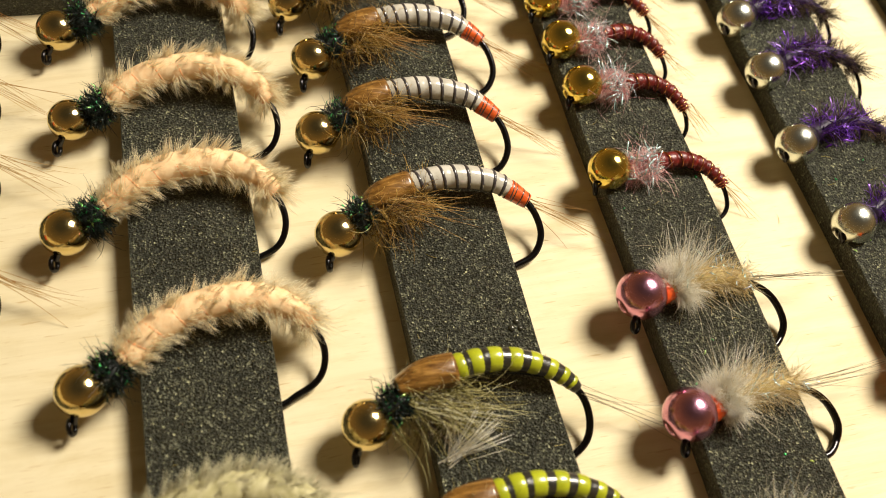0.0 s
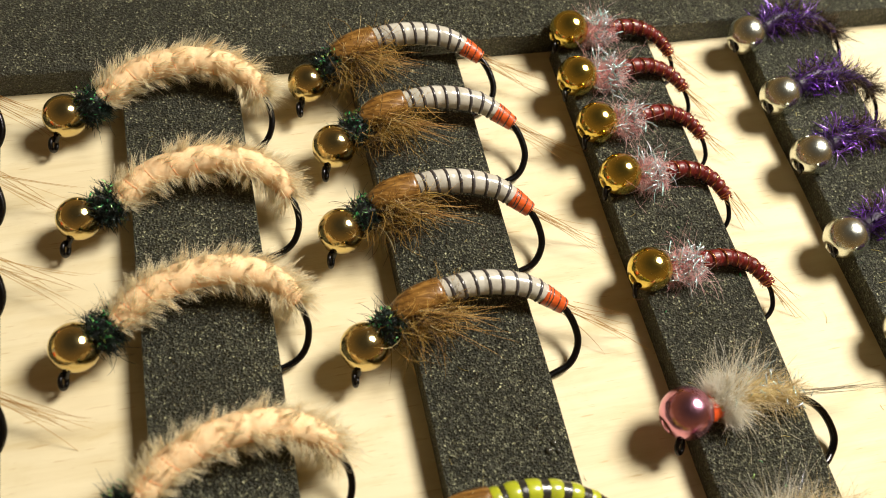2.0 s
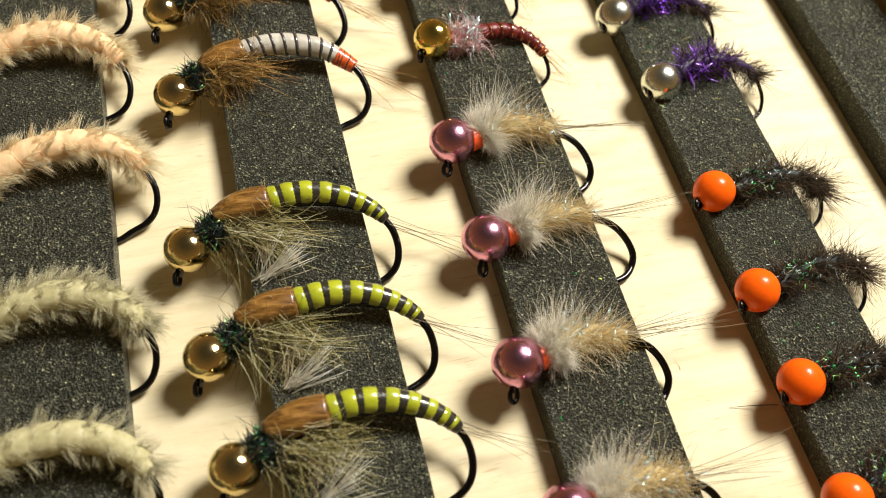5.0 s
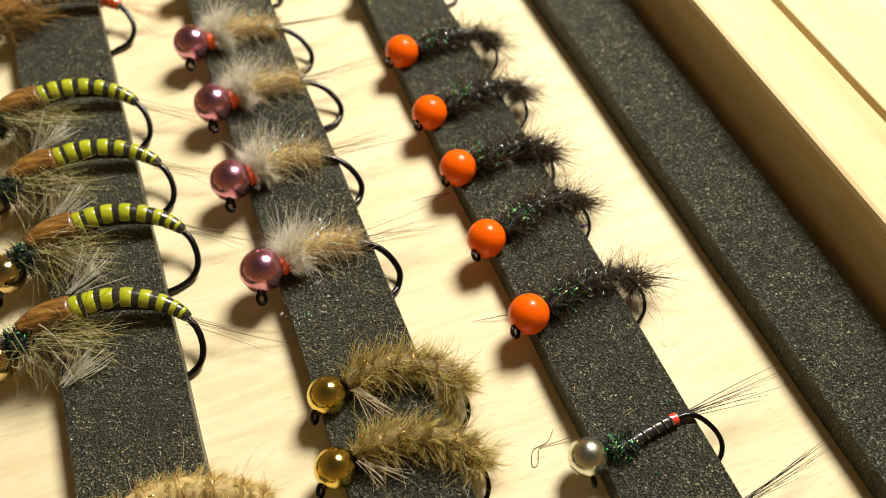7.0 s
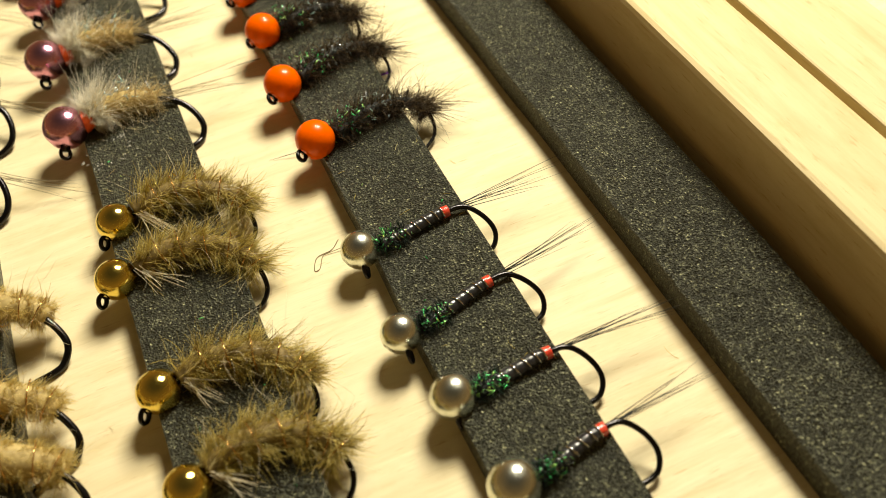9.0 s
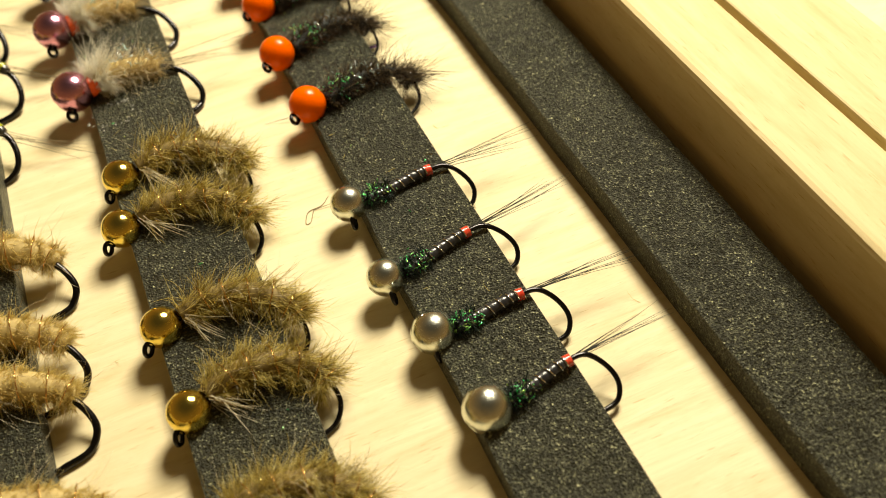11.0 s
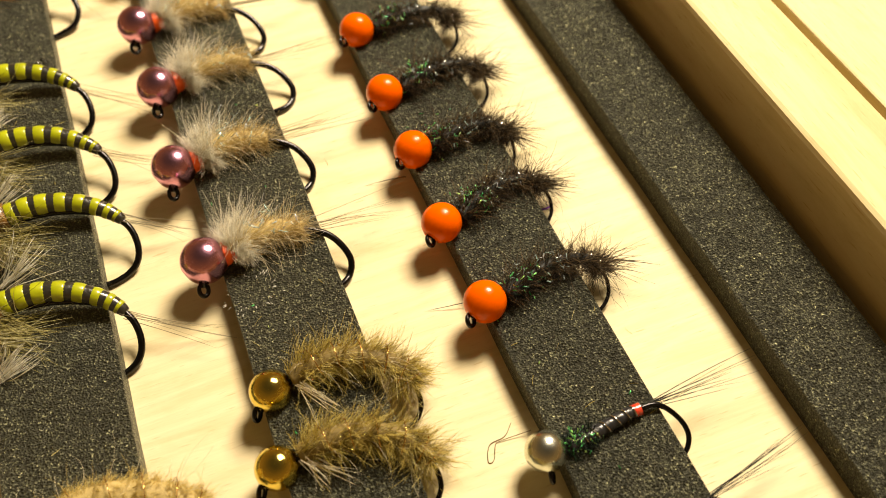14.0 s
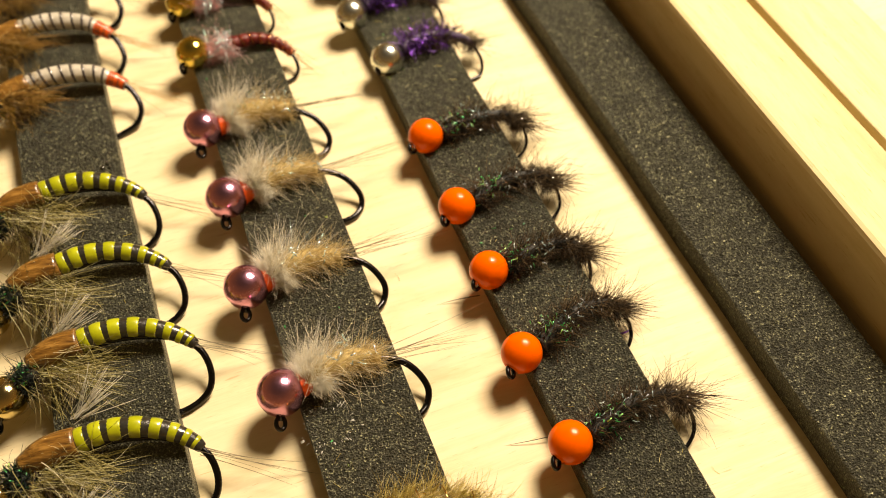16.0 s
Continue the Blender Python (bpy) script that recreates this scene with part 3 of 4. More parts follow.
def segmented_fly(x, y, turn, length, seed, green=False, size=3.3):
    k = length / (14.75 if green else 14.7)
    lab = "olive-yellow segmented nymph with brown wing case" if green else "white segmented nymph with orange tag"
    f = Fly(lab + " and gold bead", "fishing fly", "olive segmented nymphs" if green else "white segmented nymphs", x, y, 2.15, turn, k, seed, size, GOLD, "shiny gold bead", slope=5.1 if green else 3.7, density=0.35 if x < -20 else 1.0)
    if green:
        pts = [(5.0, 3.3), (6.0, 3.6), (7.8, 4.05), (10.0, 4.05), (12.0, 3.5), (13.3, 2.75), (14.0, 2.1)]
        bend = [(14.75, 0.5), (14.75, -0.8), (14.3, -1.7), (13.4, -2.4)]
        case = [(1.9, 2.2), (3.6, 2.95), (5.7, 3.5)]
    else:
        pts = [(4.9, 3.1), (5.7, 3.4), (7.4, 3.7), (9.3, 3.7), (11.3, 3.3), (12.7, 2.5), (13.8, 1.7)]
        bend = [(14.6, 0.0), (14.6, -1.2), (13.9, -2.4), (12.5, -3.0)]
        case = [(2.1, 1.9), (3.4, 2.6), (5.4, 3.3)]
    f.hook((-0.9, -2.45), [(3.0, 1.5), (7.2, 3.3), (11.5, 3.2), pts[-1]], bend, 0.26)
    rad = (lambda t: 0.36 + 0.62 * (1 - t) ** 0.55) if green else (lambda t: 0.40 + 0.50 * math.sin(math.pi * (0.22 + 0.70 * t)))
    n = 10
    if green:
        ln = f.body(pts, lambda t: rad(t) * 0.955, BLACK_RIB, "abdomen", "glossy black ribbed abdomen", 0, 0.0, 20)
        last = len(ln) - 1
        for j in range(9):
            t0 = 0.02 + j * 0.104
            t1 = t0 + 0.104 * (0.84 - 0.035 * j)
            part_line = []
            for m in range(9):
                k = (t0 + (t1 - t0) * m / 8) * last
                c = min(int(k), last - 1)
                part_line.append(ln[c].lerp(ln[c + 1], k - c))
            mid = rad((t0 + t1) / 2)
            Shape().tube(part_line, lambda t: mid * (0.92 + 0.105 * math.sin(math.pi * t) ** 0.6), 18).put("segment", GREEN_BODY, f.top)
    else:
        ln = f.body(pts, rad, WHITE_BODY, "abdomen", "resin-coated white abdomen", n, 0.025, 20)
        f.rib(ln, lambda t: rad(t) - 0.10, n, 0.17, BAND, label="dark band under resin", t0=0.05, t1=0.84, flatten=1.0)
        j = int(len(ln) * 0.80)
        tag = ln[j:]
        f.last = Shape().tube(tag, lambda t: rad(0.80 + 0.2 * t) + 0.05, 16).put("tag", ORANGE_TAG, f.top, "orange thread tag")
        f.rib(tag, lambda t: rad(0.80 + 0.2 * t) + 0.05, 3, 0.06, BLACK_RIB, "tag_rib", flatten=0.95)
    cl = f.line(case, 8)
    Shape().tube(cl, lambda t: 0.58 + (0.60 if green else 0.56) * math.sin(math.pi * (0.05 + 0.62 * t)), 18).put("wing_case", BROWN_CASE, f.top, "varnished brown wing case")
    f.fur(cl, lambda t: 0.75, 70 if green else 26, 1.3, GREY_HACKLE if green else BROWN_HACKLE, "case_fibre", "", 0.018, 1.3, 0.8, 1.4, segs=5)
    tail = GREY_HACKLE if green else GINGER_TAIL
    end = pts[-1]
    f.fan(end, (end[0] + (8.2 if green else 6.2), end[1] - (2.9 if green else 3.2)), 8 if green else 12, 0.09, DUN_TAIL if green else tail, "tail", "", 0.028, 0.45, 0.0, 6)
    leg = GREY_HACKLE if green else BROWN_HACKLE
    thorax = f.line([(2.4, 1.0), (4.2, 1.9), (6.4, 2.6)], 6)
    f.fur(thorax, lambda t: 0.7, 190 if green else 460, 2.0, leg, "dubbing", "", 0.02, 0.6, 1.1, 3.2, droop=0.5, segs=6)
    for u, v, n, du, dv in ((2.5, 0.8, 85, 1.7, -2.5), (3.4, 1.3, 95, 2.3, -2.5), (4.5, 1.8, 80, 2.7, -2.3), (5.8, 2.3, 40, 2.6, -2.0)):
        if green:
            du, dv = du * 1.75, dv * 1.05
        else:
            du, dv, n = du * 0.86, dv * 0.9, n * 3 // 5
        f.fan((u, v, 0.5), (u + du, v + dv, 0.5), n if not green else n * 2 // 3, 0.85 if not green else 0.55, leg, "hackle", "", 0.024, 3.0 if not green else 1.9, 0.1, 7, jitter=0.6)
    f.fan((3.6, 1.2, 0.5), (5.9, -1.0, 0.3), 100, 0.8, DARK_FUR, "dark_hackle", "dark brown hackle fibres", 0.024, 1.6, 0.2, 6, jitter=0.7)
    if green:
        f.fan((3.6, 1.2, 0.8), (10.2, 0.4, 0.6), 70, 0.2, leg, "long_hackle", "", 0.028, 0.7, 0.05, 5, jitter=0.4)
        f.fan((5.0, -2.2, 1.0), (8.5, 0.7, 1.9), 38, 0.2, PUFF_FUR, "pale_hackle", "pale splayed fibres", 0.045, 0.25, 0.0, 4, jitter=0.22)
        f.fan((5.4, 0.6, 0.8), (4.4, -2.4, 0.6), 26, 0.3, WHITE_FUR, "pale_beard", "", 0.035, 0.5, 0.1, 4, jitter=0.3)
    else:
        f.fan((3.8, 2.0, 0.9), (10.0, 0.9, 0.9), 22, 0.10, GINGER_TAIL, "leg_fibre", "ginger fibre bundle", 0.026, 0.5, 0.05, 5)
        f.fan((3.4, 2.0, 0.8), (8.2, 0.4, 1.0), 34, 0.45, leg, "long_hackle", "", 0.02, 2.2, 0.1, 7)
    f.collar((1.65, 1.35), 1.1, 460, 26)
    return f


def red_fly(x, y, turn, length, seed):
    k = length / 9.4
    f = Fly("dark red wound nymph with pink collar and gold bead", "fishing fly", "red gold-bead nymphs", x, y, 2.6, turn, k, seed, 3.25, BRASS, "yellow gold bead", slope=9.3)
    pts = [(2.6, 0.6), (3.8, 1.15), (5.7, 1.65), (7.4, 1.4), (8.6, 0.6), (9.0, 0.1)]
    f.hook((-1.2, -2.0), [(2.6, 0.5), (5.7, 1.3), (8.6, 0.5)], [(9.35, -0.9), (9.3, -1.8), (8.8, -2.5)], 0.18)
    rad = lambda t: 0.34 + 0.40 * (1 - t) ** 0.6
    ln = f.body(pts, rad, RED_BODY, "abdomen", "", 12, 0.15)
    f.rib(ln, rad, 10, 0.055, RED_WIRE, label="red copper wire rib", t0=0.1)
    f.fur(ln, rad, 260, 0.42, RED_STUBBLE, "stubble", "", 0.018, 0.3, 0.8)
    cl = f.line([(1.3, 0.1), (2.4, 0.4), (3.4, 0.9)], 6)
    Shape().tube(cl, 0.62, 12).put("collar", PINK_CORE, f.top, "pink dubbing collar")
    f.fur(cl, lambda t: 0.8, 900, 1.1, PINK_FUR, "dubbing", "", 0.018, 0.1, 1.3, 3.2, segs=5)
    f.fur(cl, lambda t: 0.8, 80, 3.4, PINK_FUR, "loose_dubbing", "", 0.014, 0.1, 1.6, 7.5, droop=0.4, segs=10)
    f.sparkle((2.4, 0.5), 1.4, 120, FLASH_PEARL, 1.1, 0.10, label="pearl flash strands")
    f.fan((8.9, 0.3), (12.4, -2.0), 8, 0.14, GINGER_TAIL, "tail", "", 0.03, 0.3)
    return f


def pink_bead_fly(x, y, turn, length, seed):
    k = length / 10.8
    f = Fly("tan fur nymph with pink metallic bead and orange collar", "fishing fly", "pink-bead nymphs", x, y, 2.6, turn, k, seed, 3.6, PINK, "pink metallic bead", slope=9.9)
    pts = [(1.7, 0.5), (2.8, 1.3), (5.2, 2.0), (7.6, 2.05)]
    f.hook((-0.4, -2.65), [(2.6, 0.9), (5.2, 1.9), (7.6, 2.0)], [(9.6, 1.4), (10.8, -0.3), (10.7, -1.5), (10.1, -2.5)], 0.265, 1.2)
    rad = lambda t: 0.5 + 0.45 * math.sin(math.pi * (0.25 + 0.7 * t))
    ln = f.body(pts, rad, TAN_CORE)
    a, b = f.at(1.1, 0.25), f.at(2.1, 0.72)
    Shape().tube([a.lerp(b, i / 6) for i in range(7)], lambda t: 1.06 - 0.24 * t + 0.03 * math.cos(t * 25), 18).put("collar", HOT_COLLAR, f.top, "hot orange thread collar")
    f.fur(ln, rad, 800, 1.5, BUFF_FUR, "dubbing", "", 0.017, 1.0, 1.0, 2.4, t0=0.28, segs=5)
    f.fur(ln, rad, 170, 2.7, BUFF_FUR, "loose_dubbing", "", 0.015, 1.0, 1.1, 2.8, t0=0.3, segs=6)
    f.fur(ln, rad, 190, 2.1, PUFF_FUR, "fur", "white fur puff", 0.015, 0.25, 1.0, 1.6, t0=0.05, t1=0.36, segs=4, clump=10)
    f.fan((2.4, 1.2, 0.5), (4.0, 5.2, 0.5), 150, 0.42, PUFF_FUR, "plume", "", 0.015, 1.2, 0.0, 6, jitter=0.5)
    f.fur(ln, rad, 130, 4.0, WHITE_FUR, "guard_fur", "", 0.014, 0.6, 1.1, 2.2, t0=0.05, t1=0.8, segs=7)
    f.sparkle((5.0, 2.2, 0.6), 1.3, 44, FLASH_PEARL, 0.6, 0.08, stretch=2.4)
    f.fan((3.0, 1.6, 0.6), (6.4, 5.2, 0.6), 5, 0.4, FLASH_PEARL, "flash_strand", "pearl flash strands", 0.022, 0.5, 0.0, 5, jitter=0.5)
    f.fan((7.4, 2.1), (16.4, 4.2), 13, 0.06, DUN_TAIL, "tail", "", 0.026, 0.3, 0.0, 6)
    return f


def hare_fly(x, y, turn, length, seed, tan=False):
    k = length / (14.7 if tan else 10.5)
    f = Fly("tan hare-fur nymph with gold rib and gold bead" if tan else "shaggy brown hare-fur nymph with gold bead", "fishing fly", "tan hare nymphs" if tan else "brown hare nymphs",
            x, y, 2.0, turn, k, seed, 3.0, BRASS, "yellow gold bead", slope=5.1 if tan else 8.0)
    if tan:
        pts = [(2.0, 1.0), (4.5, 2.6), (7.5, 3.5), (10.3, 3.4), (12.8, 2.6), (14.0, 1.7)]
        bend = [(14.9, 0.2), (14.8, -1.2), (14.0, -2.2), (12.7, -2.7)]
    else:
        pts = [(1.4, 0.9), (3.0, 2.0), (5.1, 2.6), (7.6, 2.6), (9.3, 1.8), (9.9, 1.1)]
        bend = [(10.5, 0.2), (10.5, -0.8), (10.1, -1.6), (9.4, -2.2)]
    f.hook((-1.1, -2.0), [(3.0, 1.6), pts[2], pts[-2]], bend, 0.26 if tan else 0.18)
    rad = lambda t: (1.45 if tan else 1.15) * (0.32 + 0.42 * math.sin(math.pi * (0.2 + 0.68 * t)))
    ln = f.body(pts, rad, TAN_CORE if tan else HARE_CORE)
    fur = TAN_FUR if tan else HARE_FUR
    if tan:
        f.fur(ln, rad, 480, 1.2, fur, "dubbing", "", 0.019, 0.6, 1.1, 2.0, segs=3, clump=8)
        f.fur(ln, rad, 190, 2.3, fur, "guard_fur", "", 0.016, 0.6, 1.3, 2.4, segs=6)
    else:
        f.fur(ln, rad, 260, 1.9, fur, "dubbing", "", 0.02, 0.8, 1.2, 1.8, segs=4, clump=9)
        f.fur(ln, rad, 420, 2.9, fur, "guard_fur", "", 0.02, 0.7, 1.3, 1.8, segs=5)
        f.fur(ln, rad, 160, 1.6, DARK_FUR, "dark_fur", "", 0.018, 0.6, 1.3, 2.0, segs=5)
    f.fur(ln, rad, 45, 4.0, WHITE_FUR, "long_fur", "", 0.015, 0.7, 1.2, 2.2, segs=7)
    f.rib(ln, lambda t: rad(t) + 0.42, 6, 0.04, GOLD_WIRE, label="gold wire rib", t0=0.1, t1=0.95)
    f.sparkle((7.0 if tan else 5.0, 3.0 if tan else 2.2, 0.8), 1.2, 18, FLASH_GOLD, 0.35, 0.1, stretch=2.2)
    f.fan((2.0, 0.6, 0.5), (5.4, -1.2, 0.8), 16, 0.25, WHITE_FUR, "beard", "", 0.04, 0.3)
    return f


def purple_fly(x, y, turn, length, seed):
    k = length / 9.4
    f = Fly("dark purple tinsel nymph with silver bead", "fishing fly", "purple silver-bead nymphs", x, y, 2.2, turn, k, seed, 3.35, SILVER, "silver bead", slope=8.0)
    pts = [(1.6, 0.8), (3.0, 1.7), (5.0, 2.1), (7.0, 2.0), (8.6, 1.3), (9.1, 0.6)]
    f.hook((-1.5, -1.3), [(3.0, 1.2), (6.0, 2.0), (8.6, 1.2)], [(9.4, -0.1), (9.5, -1.2), (9.1, -2.3)], 0.16)
    rad = lambda t: 0.28 + 0.4 * (1 - t) ** 0.7
    ln = f.body(pts, rad, PURPLE_CORE)
    f.fur(ln, rad, 240, 1.8, DARK_FUR, "dubbing", "", 0.022, 0.5, 1.2, 1.9, t0=0.1, segs=5, clump=4)
    f.fur(ln, rad, 190, 2.0, FLASH_PURPLE, "tinsel", "purple tinsel fibres", 0.032, 0.3, 1.3, 2.2, t0=0.0, t1=0.55, segs=5)
    f.sparkle((3.2, 1.4, 0.3), 1.5, 46, FLASH_PURPLE, 1.0, 0.13, label="purple tinsel", stretch=1.3)
    f.fan((8.6, 1.2), (12.4, 0.4), 14, 0.16, BLACK_TAIL, "tail", "", 0.03)
    return f


def orange_bead_fly(x, y, turn, length, seed):
    k = length / 9.4
    f = Fly("black fur nymph with fluorescent orange bead", "fishing fly", "orange-bead nymphs", x, y, 2.4, turn, k, seed, 3.2, ORANGE, "glossy orange bead", slope=8.4)
    pts = [(1.6, 0.1), (3.4, 0.9), (5.6, 1.6), (7.8, 1.6), (9.0, 0.9), (9.2, 0.3)]
    f.hook((-1.75, -1.35), [(3.0, 0.6), (6.0, 1.5), (8.9, 0.9)], [(9.45, -0.4), (9.2, -1.6), (8.4, -2.4)], 0.15, 1.0)
    rad = lambda t: 0.26 + 0.36 * (1 - t) ** 0.6
    ln = f.body(pts, rad, DARK_CORE)
    f.fur(ln, rad, 480, 1.7, DARK_FUR, "dubbing", "", 0.018, 0.5, 1.4, 2.6, segs=4, clump=4)
    f.fur(ln, rad, 330, 3.1, DARK_FUR, "guard_fur", "", 0.019, 0.6, 1.2, 1.5, segs=6)
    f.rib(ln, lambda t: rad(t) + 0.28, 6, 0.04, SILVER_WIRE, label="silver wire rib", t0=0.2, t1=0.97)
    f.fur(ln, rad, 150, 1.0, PEACOCK, "herl", "", 0.05, 0.1, 1.2, 1.6, t0=0.0, t1=0.35)
    f.sparkle((3.0, 0.8, 0.3), 1.4, 40, FLASH_GREEN, 0.38, 0.09, stretch=1.5)
    # pearl flakes added to stand for white-blue glints over the fur
    f.sparkle((4.2, 1.2, 0.4), 1.4, 46, FLASH_PEARL, 0.42, 0.06, "glint", stretch=2.2)
    f.fur(ln, rad, 46, 4.6, DARK_FUR, "long_fur", "", 0.017, 0.7, 1.3, 2.2, segs=7)
    f.fan((8.6, 1.2), (13.0, -0.2), 26, 0.2, DARK_FUR, "tail", "", 0.034, 0.3)
    return f


def black_fly(x, y, turn, length, seed, size):
    k = length / 10.0
    f = Fly("slim black silver-ribbed nymph with red tag and silver bead", "fishing fly", "black silver-bead nymphs", x, y, max(1.8, size / 2 + 0.15), turn, k, seed, size, SILVER, "satin silver bead", slope=6.0)
    pts = [(1.6, 0.1), (2.7, 0.4), (4.3, 1.0), (5.9, 1.6), (6.9, 1.85)]
    f.hook((0.15, -2.0), [(2.7, 0.4), (5.9, 1.5), (7.2, 1.95)], [(8.3, 1.95), (9.4, 1.0), (9.95, -0.2), (9.6, -1.3)], 0.19)
    rad = lambda t: 0.54 - 0.12 * t
    ln = f.body(pts, rad, BLACK_BODY, "abdomen", "", 9, 0.08)
    f.rib(ln, rad, 6.0, 0.06, SILVER_WIRE, label="silver wire rib", t0=0.15, t1=0.84)
    j = int(len(ln) * 0.82)
    Shape().tube(ln[j:], 0.45, 14).put("tag", RED_TAG, f.top, "glossy red tag")
    cl = f.line([(1.3, 0.0), (2.2, 0.25), (3.4, 0.65)], 6)
    f.fur(cl, lambda t: 0.55, 300, 0.95, PEACOCK, "herl", "", 0.045, 0.1, 1.2, 1.8)
    f.sparkle((2.5, 0.4, 0.3), 0.9, 60, FLASH_GREEN, 0.30, 0.10, stretch=1.6)
    f.fan((6.9, 1.85), (16.6, 4.1), 11, 0.055, BLACK_TAIL, "tail", "", 0.036, 0.22, 0.0, 6, jitter=0.10)
    return f


# x, y of the bead, turn, length to the bend of the hook
for i, (x, y, a, n) in enumerate([(-12.04,45.67,-7.7,14.99),(-11.44,36.60,-8.6,15.09),(-12.05,26.90,-4.0,14.92),(-11.50,15.11,0.9,15.31)]):
    chenille_fly(x, y, a, n, 10 + i, False, (3.2, 3.05, 3.3, 3.3)[i])
for i, (x, y, a, n) in enumerate([(-12.3, 3.8, -6.0, 14.9), (-13.0, -5.9, -6.0, 14.9), (-12.5, -16.5, -6.0, 14.9)]):
    chenille_fly(x, y, a, n, 20 + i, True)
for i, (x, y, a, n) in enumerate([(5.96,46.22,-2.5,15.09),(7.01,39.95,-5.2,14.91),(6.27,32.58,-7.4,14.86),(6.24,23.59,-3.5,15.09)]):
    segmented_fly(x, y, a, n, 30 + i, False, (3.0, 3.25, 3.3, 3.3)[i])
for i, (x, y, a, n) in enumerate([(-31.2, 47.8, -5.5, 14.6), (-31.2, 41.0, -5.5, 14.6), (-31.2, 33.9, -5.5, 14.6), (-31.2, 24.5, -5.5, 14.6)]):
    segmented_fly(x, y, a, n, 40 + i)
for i, (x, y, a, n) in enumerate([(5.54, 9.50,-7.9,14.83),(5.92, 1.05,-7.6,15.04),(6.56, -6.73,-9.3,14.91),(5.13, -14.79,-11.7,15.08)]):
    segmented_fly(x, y, a, n, 50 + i, True)
for i, (x, y, a, n) in enumerate([(7.4, -32.2, -8.0, 14.6), (6.9, -40.2, -8.0, 14.6), (6.7, -45.0, -8.0, 14.6), (7.0, -54.5, -8.0, 14.6)]):
    hare_fly(x, y, a, n, 60 + i, True)
for i, (x, y, a, n) in enumerate([(28.33,48.69,-16.7,9.68),(27.59,43.77,-9.0,10.17),(27.78,38.98,-10.5,9.67),(28.07,33.98,-17.4,9.42),(27.59,25.76,-12.6,10.19)]):
    red_fly(x, y, a, n, 70 + i)
for i, (x, y, a, n) in enumerate([(26.34, 15.06,-13.2,11.45),(26.45, 6.06,-8.1,11.65),(25.83, -3.74,-9.9,11.15),(26.00, -13.98,-10.0,11.0)]):
    pink_bead_fly(x, y, a, n, 80 + i)
for i, (x, y, a, n) in enumerate([(27.78, -26.17,-21.6,10.33),(26.68, -31.77,-23.5,10.70),(27.47, -42.54,-24.3,10.16),(27.60,-50.15,-15.0,9.75),(26.4,-58.9,-18,10.3)]):
    hare_fly(x, y, a, n, 90 + i)
for i, (x, y, a, n) in enumerate([(44.30,46.58,-6.5,9.41),(44.65,39.84,-4.4,9.6),(44.80,33.74,-6.5,9.41),(44.21,26.08,-6.5,9.41),(45.45, 18.27,-6.5,9.41)]):
    purple_fly(x, y, a, n, 100 + i)
for i, (x, y, a, n) in enumerate([(45.23, 6.89,-9.4,9.45),(44.82, -1.87,-2.3,9.43),(44.74, -9.11,-8.7,8.65),(44.09, -17.17,4.7,9.59),(44.34, -25.16,-1.6,9.91)]):
    orange_bead_fly(x, y, a, n, 110 + i)
for i, (x, y, a, n) in enumerate([(43.55, -37.15,-10.1,10.19),(43.42, -45.31,-3.4,10.41),(44.61, -51.32,-12.6,9.84),(45.35, -58.42,-7.2,9.22)]):
    black_fly(x, y, a, n, 120 + i, (2.85, 2.8, 3.1, 3.35)[i])

# ---- small marks and litter ----
s = Shape()
s.tube(curve_through([(42.71, -33.78, 0.05), (41.89, -34.54, 0.05), (40.66, -34.77, 0.06), (40.1, -35.87, 0.05), (40.51, -35.88, 0.05), (41.02, -34.94, 0.07), (41.46, -34.78, 0.09), (43.7, -34.91, 0.3)], 6), 0.028, 5)
tagged(s.put("loose_thread", THREAD), "thin curled brown thread lying on the plywood floor", "thread")
# small pale flecks scattered in a ring on one foam strip
s = Shape()
rng = random.Random(7)
for k in range(44):
    a = rng.uniform(0, 6.28)
    r = rng.gauss(1.55, 0.22)
    s.flake(Vector((28.6 + 1.15 * r * math.cos(a), -17.6 + r * math.sin(a), STRIP_TOP + 0.03)), Vector((math.cos(a), math.sin(a), 0.1)), rng.uniform(0.08, 0.3), 0.09, rng)
tagged(s.put("fleck_ring", PALE_FLECK), "ring of small pale flecks on black foam", "glue mark", kind="stuff")
s = Shape()
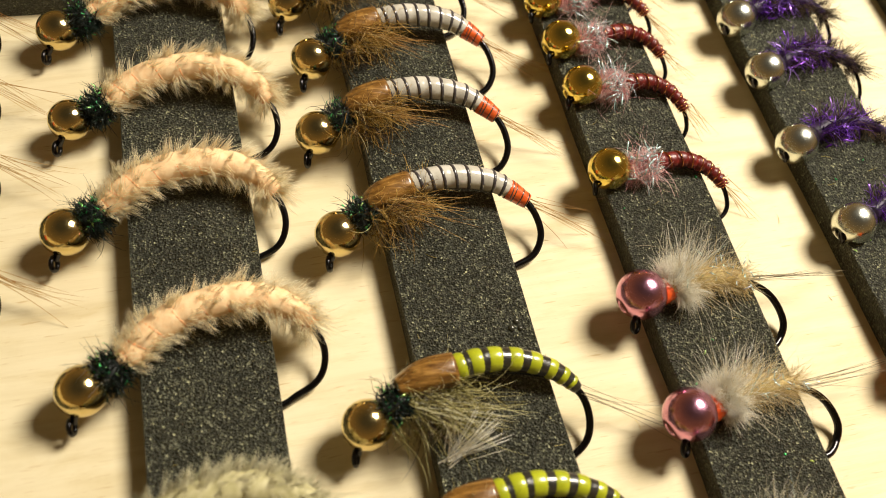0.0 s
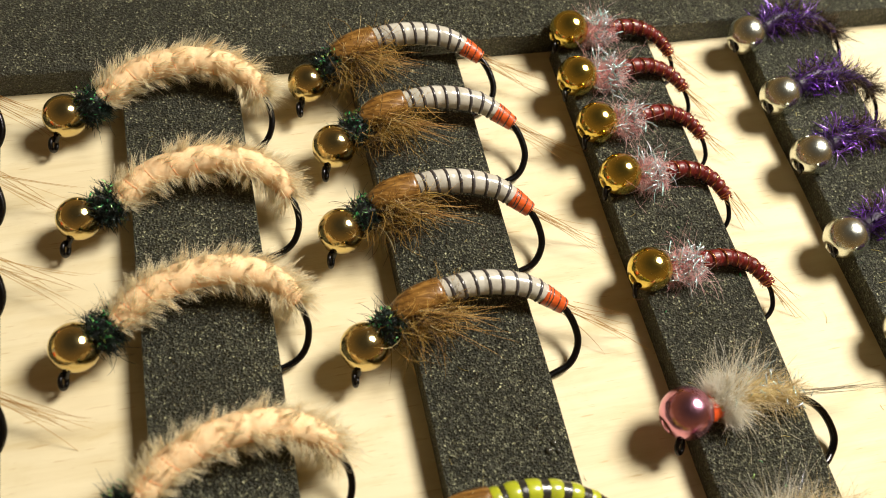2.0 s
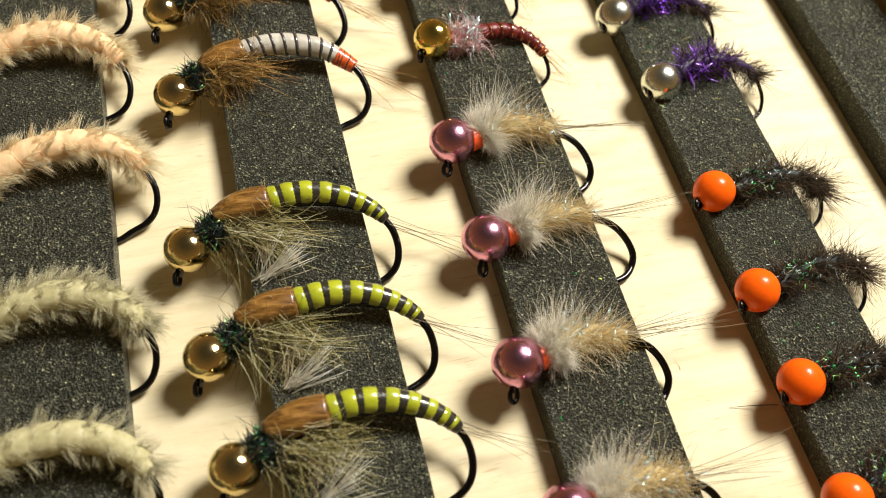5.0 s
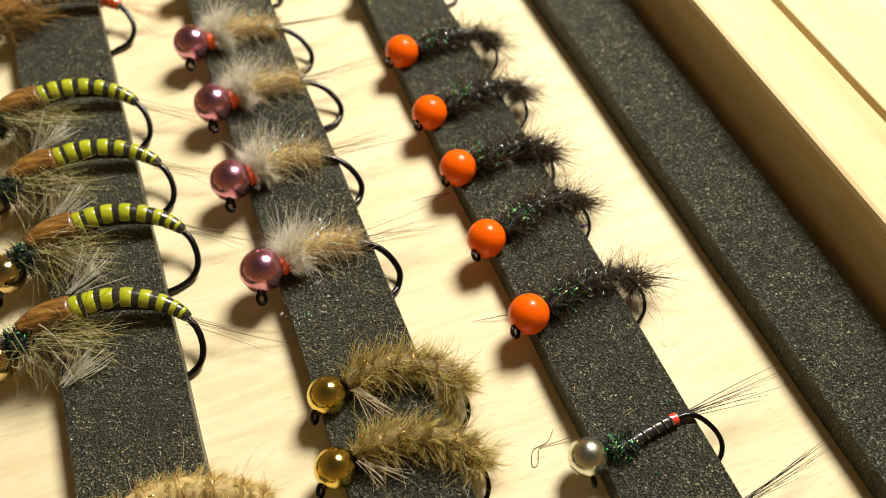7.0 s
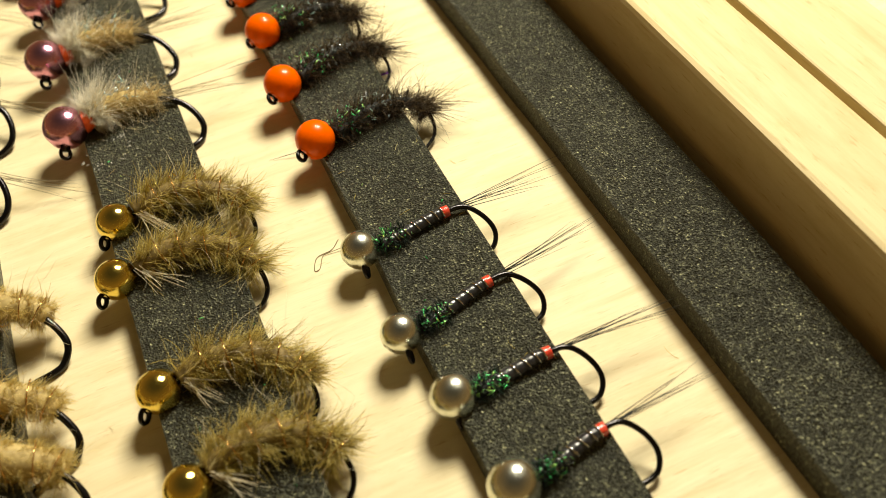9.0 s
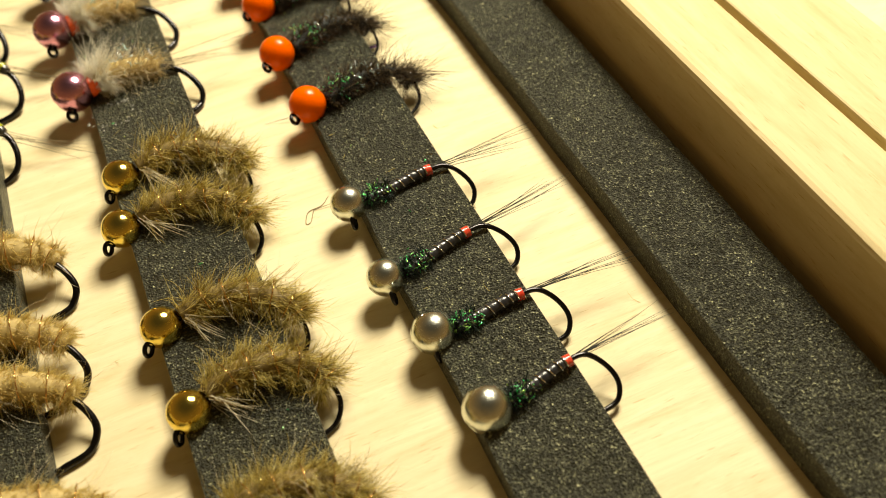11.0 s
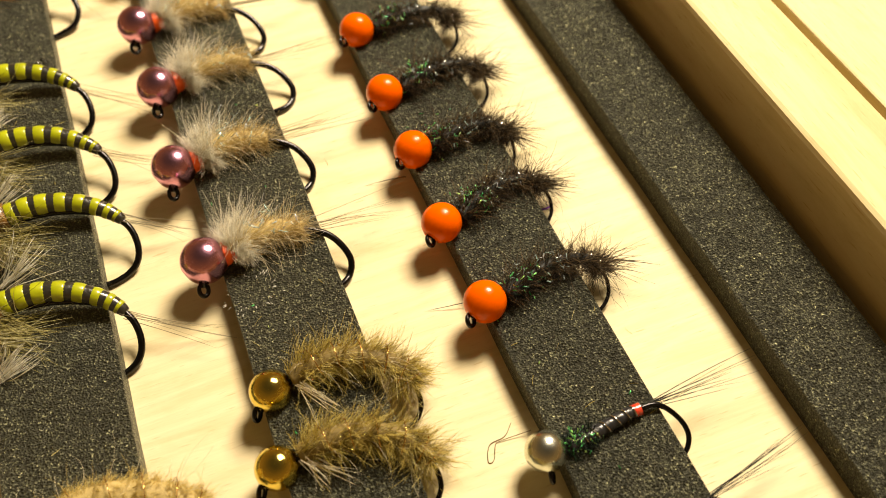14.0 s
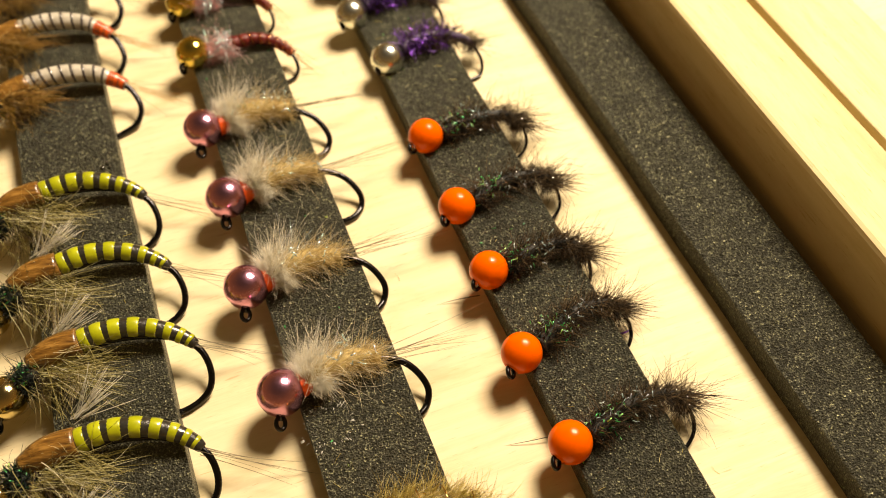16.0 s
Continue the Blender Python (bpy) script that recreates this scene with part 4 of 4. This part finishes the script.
for k in range(150):
    x0, x1 = STRIPS[rng.randrange(1, 5)]
    s.strand(Vector((rng.uniform(x0 + 0.3, x1 - 0.3), rng.uniform(-62, 46), STRIP_TOP + 0.03)), Vector((rng.gauss(0, 1), rng.gauss(0, 1), 0.05)), rng.uniform(0.2, 1.3), 0.022, 0.6, 0.0, 3, rng)
for k in range(40):
    s.strand(Vector((rng.uniform(-16, 62), rng.uniform(-62, 46), 0.04)), Vector((rng.gauss(0, 1), rng.gauss(0, 1), 0.03)), rng.uniform(0.3, 1.6), 0.018, 1.2, 0.0, 4, rng)
tagged(s.put("lint", HARE_FUR), "loose bits of fur and thread lying on foam and wood", "lint", kind="stuff")
s = Shape()
for k in range(70):
    x0, x1 = STRIPS[rng.randrange(3, 5)]
    s.flake(Vector((rng.uniform(x0 + 0.3, x1 - 0.3), rng.uniform(-58, 30), STRIP_TOP + 0.03)), Vector((rng.gauss(0, 1), rng.gauss(0, 1), 0.15)), rng.uniform(0.12, 0.35), 0.12, rng)
tagged(s.put("tinsel_litter", FLASH_GREEN), "green tinsel flecks scattered on the foam", "tinsel litter", kind="stuff")


for a, b in (((40.07, -9.12), (43.6, -10.0)), ((40.28, -23.02), (44.2, -23.65))):
    s = Shape()
    a, b = Vector((*a, 0.14)), Vector((*b, 0.5))
    s.strand(b, a - b, (a - b).length, 0.045, 0.15, 0.0, 5, rng)
    tagged(s.put("loose_fibre", BLACK_TAIL), "loose black fibre lying on the plywood floor", "fibre")
s = Shape()
s.flake(Vector((52.7, -17.4, 0.3)), Vector((1, 0.05, 0.02)), 1.0, 0.22, rng)
tagged(s.put("tinsel_strip", FLASH_PURPLE), "short strip of purple tinsel lying on wood", "tinsel")
RESIN = paint_mat("clear_resin", (0.05, 0.048, 0.035), 0.1, 1.0)
for x, y, r in ((16.7, 14.3, 0.26), (17.15, 14.75, 0.22), (17.3, 14.2, 0.2)):
    s = Shape()
    s.revolve(Vector((x, y, STRIP_TOP - 0.02)), Vector((0, 0, 1)), [(r * 0.9 * math.sin(0.157 * k), r * math.cos(0.157 * k)) for k in range(10)] + [(r * 0.9, 0.001)], 14)
    tagged(s.put("resin_drop", RESIN), "tiny clear drop of set resin on foam", "resin drop", "resin drops on the foam")
